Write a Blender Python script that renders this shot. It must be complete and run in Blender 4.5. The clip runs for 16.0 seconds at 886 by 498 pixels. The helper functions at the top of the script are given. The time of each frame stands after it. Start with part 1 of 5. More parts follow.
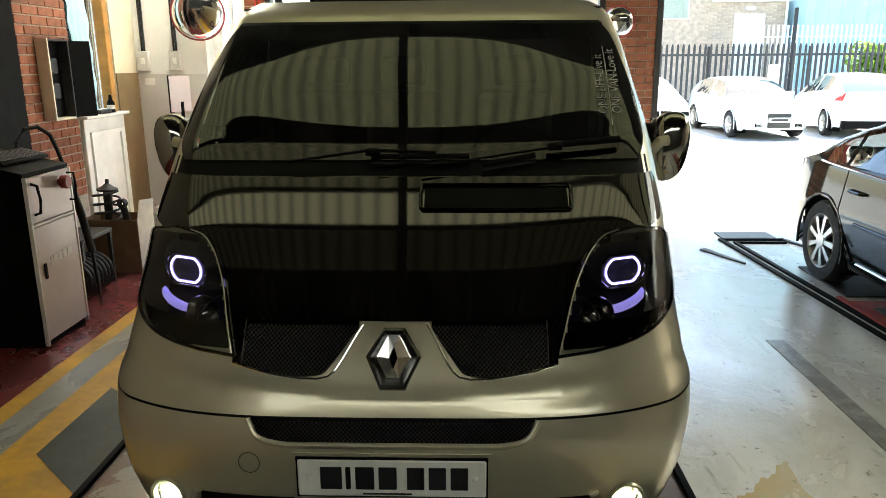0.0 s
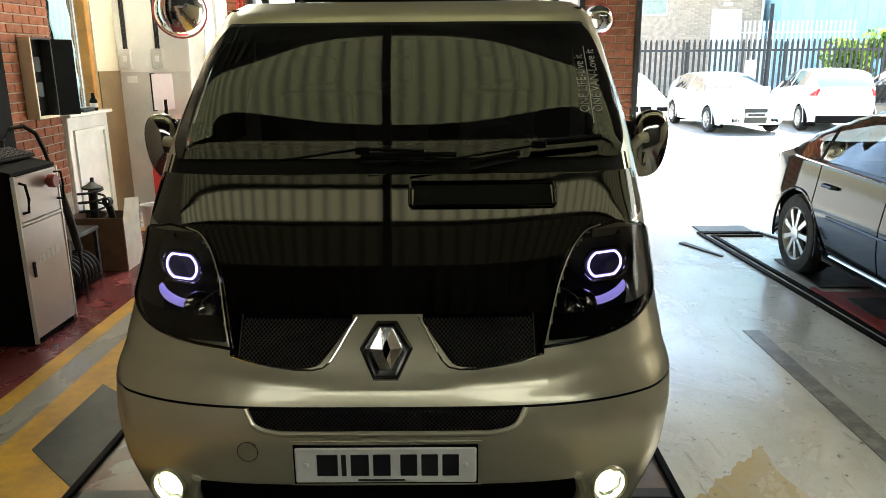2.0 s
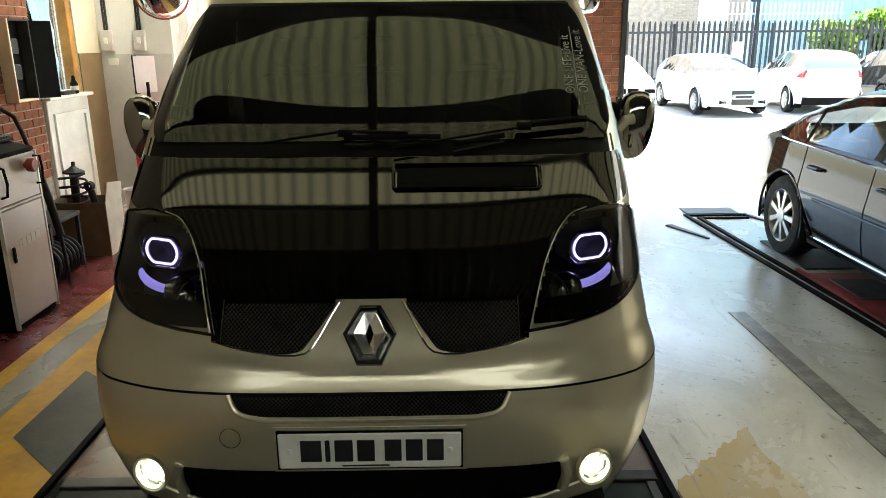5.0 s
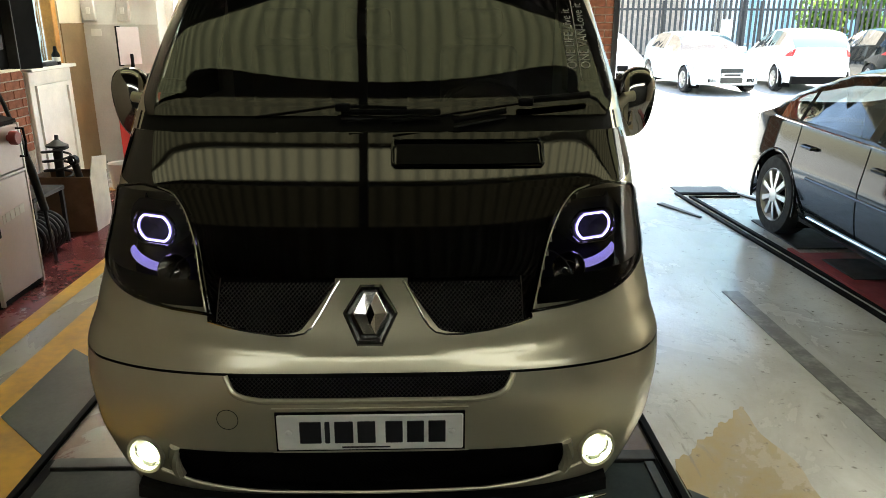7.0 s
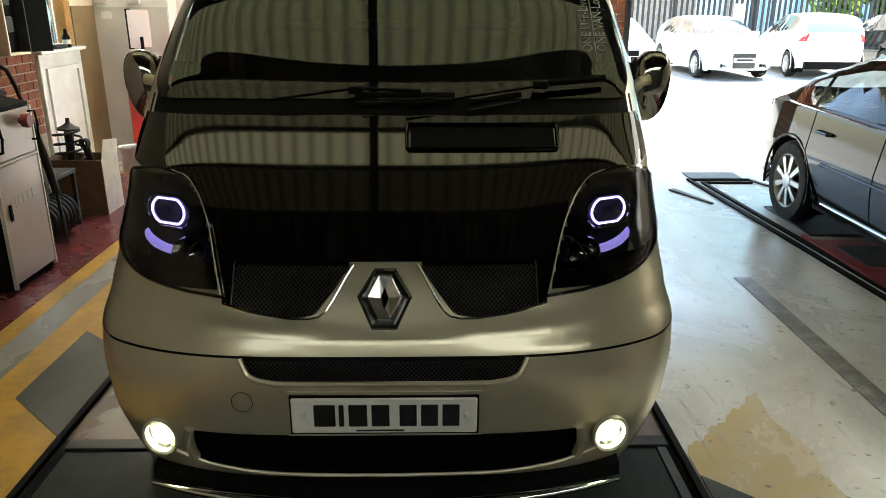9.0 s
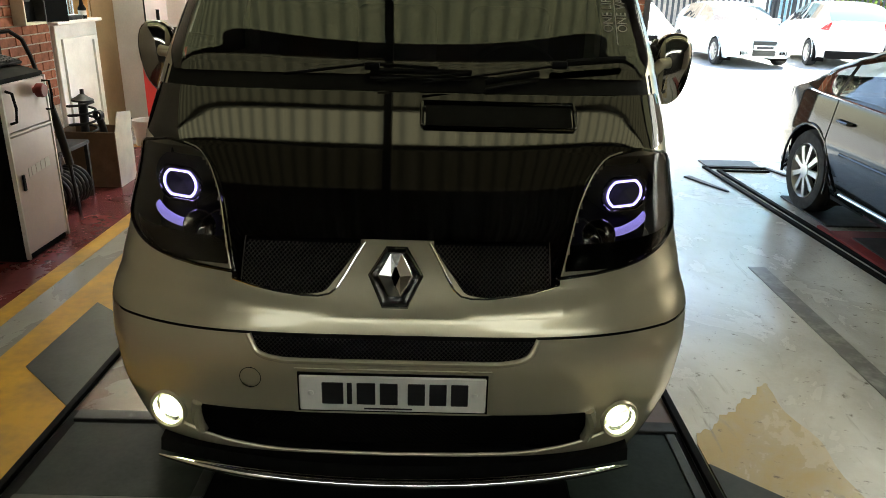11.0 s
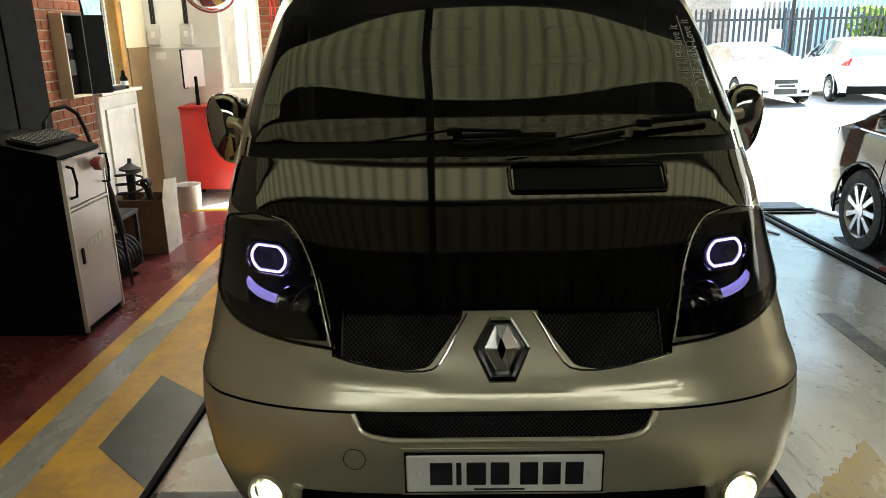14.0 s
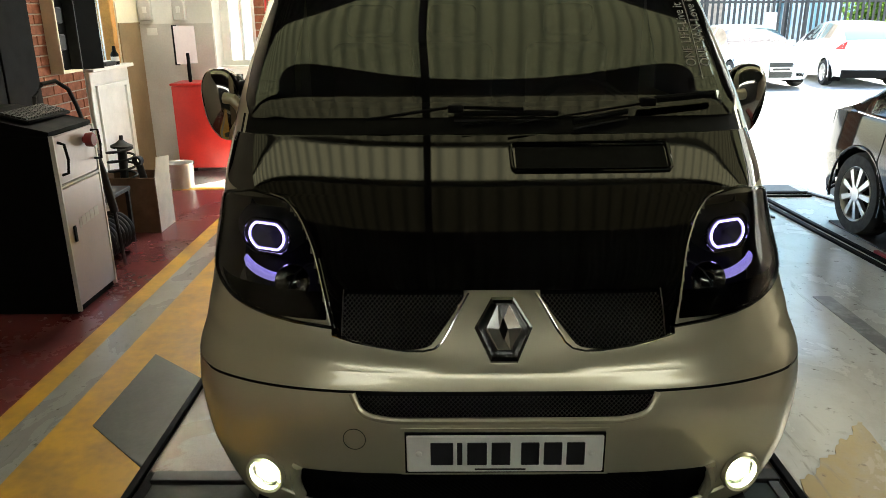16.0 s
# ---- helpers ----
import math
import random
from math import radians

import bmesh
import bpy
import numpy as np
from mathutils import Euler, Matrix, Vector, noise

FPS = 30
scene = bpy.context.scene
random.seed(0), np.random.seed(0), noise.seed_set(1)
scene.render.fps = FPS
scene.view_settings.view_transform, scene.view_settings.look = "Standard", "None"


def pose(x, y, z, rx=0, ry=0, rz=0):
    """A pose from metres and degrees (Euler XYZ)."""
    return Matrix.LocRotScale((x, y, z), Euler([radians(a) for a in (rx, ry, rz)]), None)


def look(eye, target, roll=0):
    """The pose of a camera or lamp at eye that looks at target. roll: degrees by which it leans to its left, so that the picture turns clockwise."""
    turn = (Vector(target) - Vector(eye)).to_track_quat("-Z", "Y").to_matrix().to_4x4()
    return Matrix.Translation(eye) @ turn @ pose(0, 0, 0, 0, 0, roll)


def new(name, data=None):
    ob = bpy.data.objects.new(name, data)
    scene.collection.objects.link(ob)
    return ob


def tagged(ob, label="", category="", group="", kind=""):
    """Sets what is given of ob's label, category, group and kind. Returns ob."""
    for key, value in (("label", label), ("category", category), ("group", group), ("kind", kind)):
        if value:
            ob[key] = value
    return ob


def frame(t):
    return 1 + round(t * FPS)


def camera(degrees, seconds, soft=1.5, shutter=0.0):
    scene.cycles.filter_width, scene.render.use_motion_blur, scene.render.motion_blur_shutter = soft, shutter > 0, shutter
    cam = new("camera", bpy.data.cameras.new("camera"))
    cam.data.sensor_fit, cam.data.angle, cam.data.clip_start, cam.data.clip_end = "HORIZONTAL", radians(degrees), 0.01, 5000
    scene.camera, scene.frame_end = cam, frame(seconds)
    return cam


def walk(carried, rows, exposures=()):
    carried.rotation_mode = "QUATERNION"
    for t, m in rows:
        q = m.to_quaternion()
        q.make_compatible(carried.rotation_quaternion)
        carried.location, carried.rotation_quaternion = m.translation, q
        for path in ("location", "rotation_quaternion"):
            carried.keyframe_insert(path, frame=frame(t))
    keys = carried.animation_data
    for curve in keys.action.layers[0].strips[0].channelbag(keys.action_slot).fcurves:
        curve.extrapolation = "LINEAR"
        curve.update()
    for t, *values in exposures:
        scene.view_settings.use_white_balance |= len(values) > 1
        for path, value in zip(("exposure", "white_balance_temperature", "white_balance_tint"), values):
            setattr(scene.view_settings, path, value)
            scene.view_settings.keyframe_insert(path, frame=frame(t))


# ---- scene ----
cam = camera(62.2, 16.0, soft=0.8)
PATH = [
    (0, (0.205, -1.829, 1.564), (0.141, 0.109, 1.072), -0.4),
    (0.5, (0.166, -1.854, 1.578), (0.127, 0.087, 1.099), -0.4),
    (1, (0.153, -1.877, 1.584), (0.138, 0.071, 1.13), -0.5),
    (1.5, (0.161, -1.897, 1.587), (0.139, 0.05, 1.131), -0.7),
    (2, (0.183, -1.911, 1.584), (0.169, 0.025, 1.08), -0.5),
    (2.5, (0.218, -1.916, 1.579), (0.177, 0.011, 1.043), -0.4),
    (3, (0.223, -1.924, 1.581), (0.179, 0.004, 1.051), -0.5),
    (3.5, (0.226, -1.933, 1.583), (0.206, 0.0, 1.069), -0.5),
    (4, (0.225, -1.92, 1.579), (0.211, 0.014, 1.069), -0.8),
    (6.3, (0.152, -1.85, 1.576), (0.206, 0.056, 0.973), 0.1),
    (6.5, (0.15, -1.845, 1.569), (0.201, 0.063, 0.97), 0.0),
    (7, (0.148, -1.839, 1.569), (0.205, 0.065, 0.961), 0.1),
    (7.5, (0.137, -1.838, 1.565), (0.193, 0.062, 0.943), 0.1),
    (8, (0.128, -1.835, 1.561), (0.174, 0.062, 0.931), 0.1),
    (8.5, (0.128, -1.827, 1.559), (0.182, 0.065, 0.913), 0.5),
    (9, (0.128, -1.83, 1.562), (0.164, 0.063, 0.916), 0.2),
    (11.3, (0.119, -1.809, 1.545), (0.126, 0.059, 0.831), 1.7),
    (11.5, (0.115, -1.807, 1.549), (0.153, 0.052, 0.811), 2.8),
    (12, (0.097, -1.763, 1.514), (0.194, 0.052, 0.681), 5.4),
    (12.5, (0.077, -1.705, 1.545), (0.007, 0.13, 0.752), 2.8),
    (13, (-0.038, -1.699, 1.565), (-0.165, 0.171, 0.867), -0.7),
    (13.5, (-0.089, -1.717, 1.577), (-0.202, 0.175, 0.937), -1.6),
    (14, (-0.117, -1.735, 1.587), (-0.155, 0.182, 1.017), -1.1),
    (14.5, (-0.148, -1.739, 1.586), (-0.152, 0.196, 1.08), 0.2),
    (15, (-0.175, -1.735, 1.575), (-0.194, 0.199, 1.064), 1.1),
    (15.5, (-0.165, -1.724, 1.569), (-0.185, 0.198, 1.017), 0.8),
    (16, (-0.146, -1.712, 1.572), (-0.161, 0.19, 0.954), -0.5),
]
walk(cam, [(t, look(eye, target, roll)) for t, eye, target, roll in PATH], [(0.0, 2.65, 6700, 4), (16.0, 2.65, 6700, 4)])

# ---- world, sun and exposure ----
SUN_EL, SUN_AZ = 57.0, 42.0
world = bpy.data.worlds.new("world")
scene.world = world
world.use_nodes = True
wn = world.node_tree.nodes
sky = wn.new("ShaderNodeTexSky")
sky.sky_type, sky.sun_disc = "NISHITA", False
sky.sun_elevation, sky.sun_rotation = radians(SUN_EL), radians(SUN_AZ)
wn["Background"].inputs["Strength"].default_value = 0.15
world.node_tree.links.new(sky.outputs["Color"], wn["Background"].inputs["Color"])
sun = new("sun", bpy.data.lights.new("sun", "SUN"))
sun.data.energy, sun.data.angle, sun.data.color = 4.8, radians(0.6), (1.0, 0.95, 0.86)
az, el = radians(SUN_AZ), radians(SUN_EL)
sun_from = Vector((math.sin(az) * math.cos(el), math.cos(az) * math.cos(el), math.sin(el)))
sun.matrix_world = look(sun_from * 30, (0, 0, 0))


# ---- materials ----
def mat(name, colour, rough=0.5, metal=0.0, vary=0.15, scale=8.0, bump=0.0, coat=0.0, colour2=None, spec=None, fine=60.0, per_object=0.0, lo=0.42, hi=0.95):
    m = bpy.data.materials.new(name)
    m.use_nodes = True
    nt = m.node_tree
    n, l = nt.nodes, nt.links
    b = n["Principled BSDF"]
    b.inputs["Roughness"].default_value, b.inputs["Metallic"].default_value = rough, metal
    b.inputs["Coat Weight"].default_value, b.inputs["Coat Roughness"].default_value = coat, 0.03
    if spec is not None:
        b.inputs["Specular IOR Level"].default_value = spec
    tc = n.new("ShaderNodeTexCoord")
    big, small = n.new("ShaderNodeTexNoise"), n.new("ShaderNodeTexNoise")
    big.inputs["Scale"].default_value, small.inputs["Scale"].default_value = scale, fine
    big.inputs["Detail"].default_value = 6
    small.inputs["Detail"].default_value = 4
    for k in (big, small):
        l.new(tc.outputs["Object"], k.inputs["Vector"])
    add = n.new("ShaderNodeMath")
    add.operation = "MULTIPLY_ADD"
    add.inputs[1].default_value = 0.35
    l.new(small.outputs["Fac"], add.inputs[0])
    l.new(big.outputs["Fac"], add.inputs[2])
    ramp = n.new("ShaderNodeMapRange")
    ramp.inputs["From Min"].default_value, ramp.inputs["From Max"].default_value = lo, hi
    l.new(add.outputs[0], ramp.inputs["Value"])
    mix = n.new("ShaderNodeMix")
    mix.data_type = "RGBA"
    c2 = colour2 or tuple(c * (1 - 2 * vary) for c in colour)
    c1 = colour if colour2 else tuple(min(1, c * (1 + vary)) for c in colour)
    mix.inputs[6].default_value, mix.inputs[7].default_value = (*c1, 1), (*c2, 1)
    l.new(ramp.outputs["Result"], mix.inputs["Factor"])
    last = mix.outputs[2]
    if per_object:
        info = n.new("ShaderNodeObjectInfo")
        hsv = n.new("ShaderNodeHueSaturation")
        mr = n.new("ShaderNodeMapRange")
        mr.inputs["To Min"].default_value, mr.inputs["To Max"].default_value = 1 - per_object, 1 + per_object
        l.new(info.outputs["Random"], mr.inputs["Value"])
        l.new(mr.outputs["Result"], hsv.inputs["Value"])
        l.new(last, hsv.inputs["Color"])
        last = hsv.outputs["Color"]
    l.new(last, b.inputs["Base Color"])
    rr = n.new("ShaderNodeMapRange")
    rr.inputs["To Min"].default_value, rr.inputs["To Max"].default_value = max(0, rough * (1 - vary)), min(1, rough * (1 + vary))
    l.new(add.outputs[0], rr.inputs["Value"])
    l.new(rr.outputs["Result"], b.inputs["Roughness"])
    if bump:
        bp = n.new("ShaderNodeBump")
        bp.inputs["Strength"].default_value, bp.inputs["Distance"].default_value = bump, 0.004
        l.new(add.outputs[0], bp.inputs["Height"])
        l.new(bp.outputs["Normal"], b.inputs["Normal"])
    return m


def glass(name, tint=(0.9, 0.95, 0.92), clear=0.9, ior=1.6):
    """Thin pane: part of the light passes straight, the rest is a dark tinted gloss."""
    m = bpy.data.materials.new(name)
    m.use_nodes = True
    n, l = m.node_tree.nodes, m.node_tree.links
    n.remove(n["Principled BSDF"])
    tr, gl, mx, fr = n.new("ShaderNodeBsdfTransparent"), n.new("ShaderNodeBsdfGlossy"), n.new("ShaderNodeMixShader"), n.new("ShaderNodeFresnel")
    tr.inputs["Color"].default_value = (*(c * clear for c in tint), 1)
    gl.inputs["Roughness"].default_value = 0.01
    fr.inputs["IOR"].default_value = ior
    l.new(fr.outputs[0], mx.inputs[0])
    l.new(tr.outputs[0], mx.inputs[1])
    l.new(gl.outputs[0], mx.inputs[2])
    l.new(mx.outputs[0], n["Material Output"].inputs["Surface"])
    return m


def glow(name, colour, strength):
    m = bpy.data.materials.new(name)
    m.use_nodes = True
    b = m.node_tree.nodes["Principled BSDF"]
    b.inputs["Base Color"].default_value = (*colour, 1)
    b.inputs["Emission Color"].default_value = (*colour, 1)
    b.inputs["Emission Strength"].default_value = strength
    return m


def translucent(name, colour):
    m = bpy.data.materials.new(name)
    m.use_nodes = True
    n, l = m.node_tree.nodes, m.node_tree.links
    t, d, mx = n.new("ShaderNodeBsdfTranslucent"), n["Principled BSDF"], n.new("ShaderNodeMixShader")
    t.inputs["Color"].default_value = (*colour, 1)
    d.inputs["Base Color"].default_value = (*colour, 1)
    d.inputs["Roughness"].default_value = 0.7
    d.inputs["Specular IOR Level"].default_value = 0.08
    mx.inputs[0].default_value = 0.85
    l.new(d.outputs[0], mx.inputs[1])
    l.new(t.outputs[0], mx.inputs[2])
    l.new(mx.outputs[0], n["Material Output"].inputs["Surface"])
    return m


SILVER = mat("champagne_silver_paint", (0.50, 0.465, 0.335), 0.29, 0.55, 0.04, 3, 0, 1.0, fine=900)
BLACK_GLOSS = mat("black_gloss_paint", (0.0015, 0.0015, 0.0015), 0.5, 0, 0.1, 3, 0, 1.0, spec=0.0)
BLACK_PLASTIC = mat("black_plastic", (0.004, 0.004, 0.004), 0.55, 0, 0.2, 20, 0.2, spec=0.08)
RUBBER = mat("tyre_rubber", (0.018, 0.018, 0.018), 0.75, 0, 0.25, 20, 0.3)
CHROME = mat("chrome", (0.75, 0.75, 0.73), 0.09, 1.0, 0.03, 4)
DARK_CHROME = mat("smoked_chrome", (0.35, 0.34, 0.31), 0.08, 1.0, 0.03, 4)
ALLOY = mat("alloy_wheel", (0.55, 0.55, 0.54), 0.3, 0.8, 0.1, 10)
MESH_WIRE = mat("grille_wire", (0.10, 0.095, 0.08), 0.35, 0.6, 0.1, 10)
WINDSCREEN = glass("windscreen_glass", (0.62, 0.68, 0.58), 0.32)
BADGE_CHROME = mat("satin_chrome", (0.92, 0.91, 0.88), 0.24, 1.0, 0.03, 4)
LENS = glass("smoked_lens", (0.80, 0.80, 0.80), 0.85, 1.46)
CLEAR = glass("clear_glass", (0.95, 1.0, 0.98), 0.92)
PLATE_WHITE = mat("plate_white", (0.78, 0.78, 0.74), 0.35, 0, 0.04, 10)
PLATE_INK = mat("plate_black", (0.015, 0.015, 0.018), 0.4, 0, 0.1, 10)
HALO = glow("halo_lavender", (0.40, 0.32, 1.0), 1.7)
HALO_SOFT = glow("indicator_lavender", (0.40, 0.34, 1.0), 0.13)
FOG_GLOW = glow("fog_bulb", (0.95, 1.0, 0.78), 14.0)
STICKER = mat("sticker_grey", (0.34, 0.34, 0.31), 0.6, 0, 0.1, 20)
INTERIOR = mat("cab_trim", (0.010, 0.010, 0.011), 0.7, 0, 0.2, 10)
FABRIC = mat("seat_fabric", (0.014, 0.014, 0.016), 0.9, 0, 0.2, 30, 0.3)



def worn_floor(name, paint, bare, dirt, rough):
    """Floor paint rubbed off in blotches, with dark flecks and scuffs drawn out along the bay."""
    m = bpy.data.materials.new(name)
    m.use_nodes = True
    n, l = m.node_tree.nodes, m.node_tree.links
    b = n["Principled BSDF"]
    tc = n.new("ShaderNodeTexCoord")

    def noise(scale, lo, hi, stretch=(1, 1, 1), detail=6, warp=0.0):
        mp, nz, mr = n.new("ShaderNodeMapping"), n.new("ShaderNodeTexNoise"), n.new("ShaderNodeMapRange")
        mp.inputs["Scale"].default_value = stretch
        nz.inputs["Scale"].default_value, nz.inputs["Detail"].default_value, nz.inputs["Distortion"].default_value = scale, detail, warp
        nz.inputs["Roughness"].default_value = 0.65
        mr.inputs["From Min"].default_value, mr.inputs["From Max"].default_value = lo, hi
        l.new(tc.outputs["Object"], mp.inputs["Vector"])
        l.new(mp.outputs["Vector"], nz.inputs["Vector"])
        l.new(nz.outputs["Fac"], mr.inputs["Value"])
        return mr.outputs["Result"]

    def blend(fac, a, c):
        mx = n.new("ShaderNodeMix")
        mx.data_type = "RGBA"
        l.new(fac, mx.inputs["Factor"])
        for k, v in ((6, a), (7, c)):
            if isinstance(v, tuple):
                mx.inputs[k].default_value = (*v, 1)
            else:
                l.new(v, mx.inputs[k])
        return mx.outputs[2]
    wear = noise(2.2, 0.42, 0.68, (1.0, 0.7, 1), 10, 0.6)
    fleck = noise(20, 0.61, 0.70, (1, 1, 1), 6)
    scuff = noise(5, 0.60, 0.74, (2.2, 0.5, 1), 8, 1.2)
    half_dirt = tuple((a + c) / 2 for a, c in zip(bare, dirt))
    col = blend(fleck, blend(scuff, blend(wear, paint, bare), half_dirt), dirt)
    l.new(col, b.inputs["Base Color"])
    rr = n.new("ShaderNodeMapRange")
    rr.inputs["To Min"].default_value, rr.inputs["To Max"].default_value = rough, rough * 2.2
    l.new(wear, rr.inputs["Value"])
    l.new(rr.outputs["Result"], b.inputs["Roughness"])
    b.inputs["Coat Weight"].default_value, b.inputs["Coat Roughness"].default_value = 0.4, 0.12
    bp = n.new("ShaderNodeBump")
    bp.inputs["Strength"].default_value, bp.inputs["Distance"].default_value = 0.3, 0.003
    l.new(noise(38, 0.2, 0.8), bp.inputs["Height"])
    l.new(bp.outputs["Normal"], b.inputs["Normal"])
    return m


CONCRETE = worn_floor("painted_concrete", (0.70, 0.70, 0.68), (0.50, 0.485, 0.445), (0.17, 0.155, 0.13), 0.16)
RED_FLOOR = mat("red_floor_paint", (0.17, 0.04, 0.042), 0.24, 0, 0.28, 2.0, 0.15, fine=25)
YELLOW_WORN = worn_floor("worn_yellow_floor_paint", (0.54, 0.42, 0.22), (0.53, 0.49, 0.41), (0.19, 0.15, 0.11), 0.18)
# scuffed floor grey, set darker to carry the weaker light left of the van
GREY_STRIP = worn_floor("dimmed_floor_grey", (0.33, 0.325, 0.31), (0.26, 0.255, 0.235), (0.08, 0.07, 0.06), 0.2)
RED_BAY = worn_floor("faded_red_floor_paint", (0.11, 0.062, 0.05), (0.15, 0.11, 0.09), (0.06, 0.045, 0.04), 0.25)
YELLOW = mat("yellow_floor_paint", (0.62, 0.33, 0.02), 0.4, 0, 0.2, 3, 0.2, colour2=(0.34, 0.20, 0.04), fine=22, lo=0.55, hi=0.85)
GREY_PATCH = mat("grey_steel_plate", (0.034, 0.041, 0.037), 0.4, 0.2, 0.25, 4, 0.2)
DARK_LINE = mat("dark_floor_joint", (0.17, 0.17, 0.165), 0.3, 0, 0.3, 9, 0.3, colour2=(0.36, 0.355, 0.34), fine=50, lo=0.62, hi=0.9)
YARD = mat("yard_concrete", (0.50, 0.49, 0.46), 0.8, 0, 0.12, 0.7, 0.3, fine=12)
GREEN_PLATE = mat("lift_plate_green", (0.010, 0.018, 0.014), 0.5, 0.0, 0.3, 4, 0.2, spec=0.2)
RED_STEEL = mat("red_steel", (0.28, 0.03, 0.03), 0.4, 0, 0.2, 6, 0.1)
BRICK = mat("red_brick", (0.25, 0.085, 0.042), 0.85, 0, 0.2, 14, 0.6, per_object=0.22)
MORTAR = mat("mortar", (0.36, 0.31, 0.25), 0.95, 0, 0.2, 25, 0.5)
CREAM = mat("cream_wall_paint", (0.72, 0.64, 0.48), 0.6, 0, 0.1, 3, 0.15)
WHITE_WALL = mat("white_wall_paint", (0.80, 0.79, 0.75), 0.6, 0, 0.07, 2, 0.15)
BROWN = mat("brown_dado_paint", (0.24, 0.16, 0.075), 0.5, 0, 0.12, 4, 0.1)
GREY_PANEL = mat("grey_steel_panel", (0.62, 0.60, 0.56), 0.35, 0.15, 0.12, 2, 0.05)
WHITE_PAINT = mat("white_gloss_paint", (0.80, 0.79, 0.74), 0.35, 0, 0.08, 5)
ORANGE_WOOD = mat("varnished_wood", (0.50, 0.24, 0.05), 0.4, 0, 0.25, 5, 0.1)
STEEL_DARK = mat("dark_steel", (0.03, 0.03, 0.03), 0.5, 0.3, 0.2, 10, 0.1)
BLACK_STEEL = mat("black_steel", (0.003, 0.003, 0.003), 0.6, 0, 0.15, 10, spec=0.06)
CABINET_GREY = mat("cabinet_grey", (0.55, 0.47, 0.46), 0.32, 0.2, 0.06, 3)
CARD = mat("brown_cardboard", (0.20, 0.12, 0.075), 0.85, 0, 0.15, 10, 0.2)
CARD_LIT = mat("lit_cardboard", (0.72, 0.66, 0.55), 0.85, 0, 0.08, 10, 0.1)
RED_PAINT = mat("red_cabinet_paint", (0.55, 0.025, 0.02), 0.35, 0, 0.1, 4)
ROOF_SHEET = mat("grey_roof_sheet", (0.045, 0.045, 0.042), 0.8, 0, 0.15, 2, spec=0.08)
# rooflight copies whose colours set how bright each reflected band looks
ROOFLIGHT = translucent("rooflight_windscreen_tone", (0.092, 0.090, 0.048))
ROOFLIGHT_MID = translucent("rooflight_bright_tone", (0.19, 0.172, 0.10))
ROOFLIGHT_DIM = translucent("rooflight_darkest_tone", (0.013, 0.011, 0.006))
ROOFLIGHT_DULL = translucent("rooflight_dim_tone", (0.062, 0.056, 0.031))
ROOFLIGHT_FILL = translucent("rooflight_fill", (0.62, 0.61, 0.54))
WHITE_CAR = mat("white_car_paint", (0.80, 0.80, 0.80), 0.25, 0, 0.03, 2, 0, 1.0)
SILVER_BLUE = mat("pale_silver_car_paint", (0.62, 0.70, 0.72), 0.25, 0.2, 0.03, 2, 0, 1.0)
DARK_CAR = mat("dark_grey_car_paint", (0.012, 0.015, 0.014), 0.07, 0.0, 0.06, 3, 0, 0.15, spec=0.22)
CAR_GLASS = glass("car_glass", (0.72, 0.84, 0.84), 0.85, 1.12)
YARD_GLASS = glass("sunlit_car_glass", (0.80, 0.88, 0.87), 0.9, 2.1)
FENCE = mat("galvanised_fence", (0.045, 0.045, 0.045), 0.6, 0.2, 0.2, 10)
BUFF_BRICK = mat("buff_brick", (0.60, 0.47, 0.35), 0.9, 0, 0.2, 6, 0.3, per_object=0.15)
BLUE_CLAD = mat("blue_cladding", (0.46, 0.68, 0.74), 0.5, 0, 0.1, 1)
LEAF = translucent("leaf_green", (0.17, 0.27, 0.06))
TUBE_GLOW = glow("fluorescent_tube", (1.0, 0.95, 0.84), 80.0)
RED_LIGHT = mat("red_lamp_lens", (0.55, 0.03, 0.03), 0.2, 0, 0.1, 10)
CABLE = mat("cable_black", (0.015, 0.015, 0.015), 0.6, 0, 0.2, 10)


# ---- builders ----
def root(name, label, category, x=0, y=0, z=0, group="", kind=""):
    ob = new(name)
    ob.location = (x, y, z)
    bpy.context.view_layer.update()
    return tagged(ob, label, category, group, kind)


def part(name, bm, material, parent=None, label="", smooth=True):
    """Links a bmesh, in world metres, as one mesh under a thing or a part."""
    me = bpy.data.meshes.new(name)
    bmesh.ops.recalc_face_normals(bm, faces=bm.faces)
    bm.to_mesh(me)
    bm.free()
    me.materials.append(material)
    if smooth:
        me.shade_smooth()
        me.set_sharp_from_angle(angle=radians(38))
    ob = new(name, me)
    if parent:
        ob.parent = parent
        p = parent
        off = Vector((0, 0, 0))
        while p:
            off += p.location
            p = p.parent
        me.transform(Matrix.Translation(-off))
    if label:
        ob["label"] = label
    return ob


def thing(name, bm, material, label, category, group="", kind="", smooth=True):
    return tagged(part(name, bm, material, None, "", smooth), label, category, group, kind)


def box(bm, x0, x1, y0, y1, z0, z1, bevel=0.0, seg=2):
    r = bmesh.ops.create_cube(bm, size=1, matrix=Matrix.LocRotScale(((x0 + x1) / 2, (y0 + y1) / 2, (z0 + z1) / 2), None, (abs(x1 - x0), abs(y1 - y0), abs(z1 - z0))))
    if bevel:
        vs = set(r["verts"])
        es = [e for e in bm.edges if e.verts[0] in vs and e.verts[1] in vs]
        bmesh.ops.bevel(bm, geom=es, offset=bevel, segments=seg, affect="EDGES", profile=0.5)
    return bm


def B(*a, **k):
    return box(bmesh.new(), *a, **k)


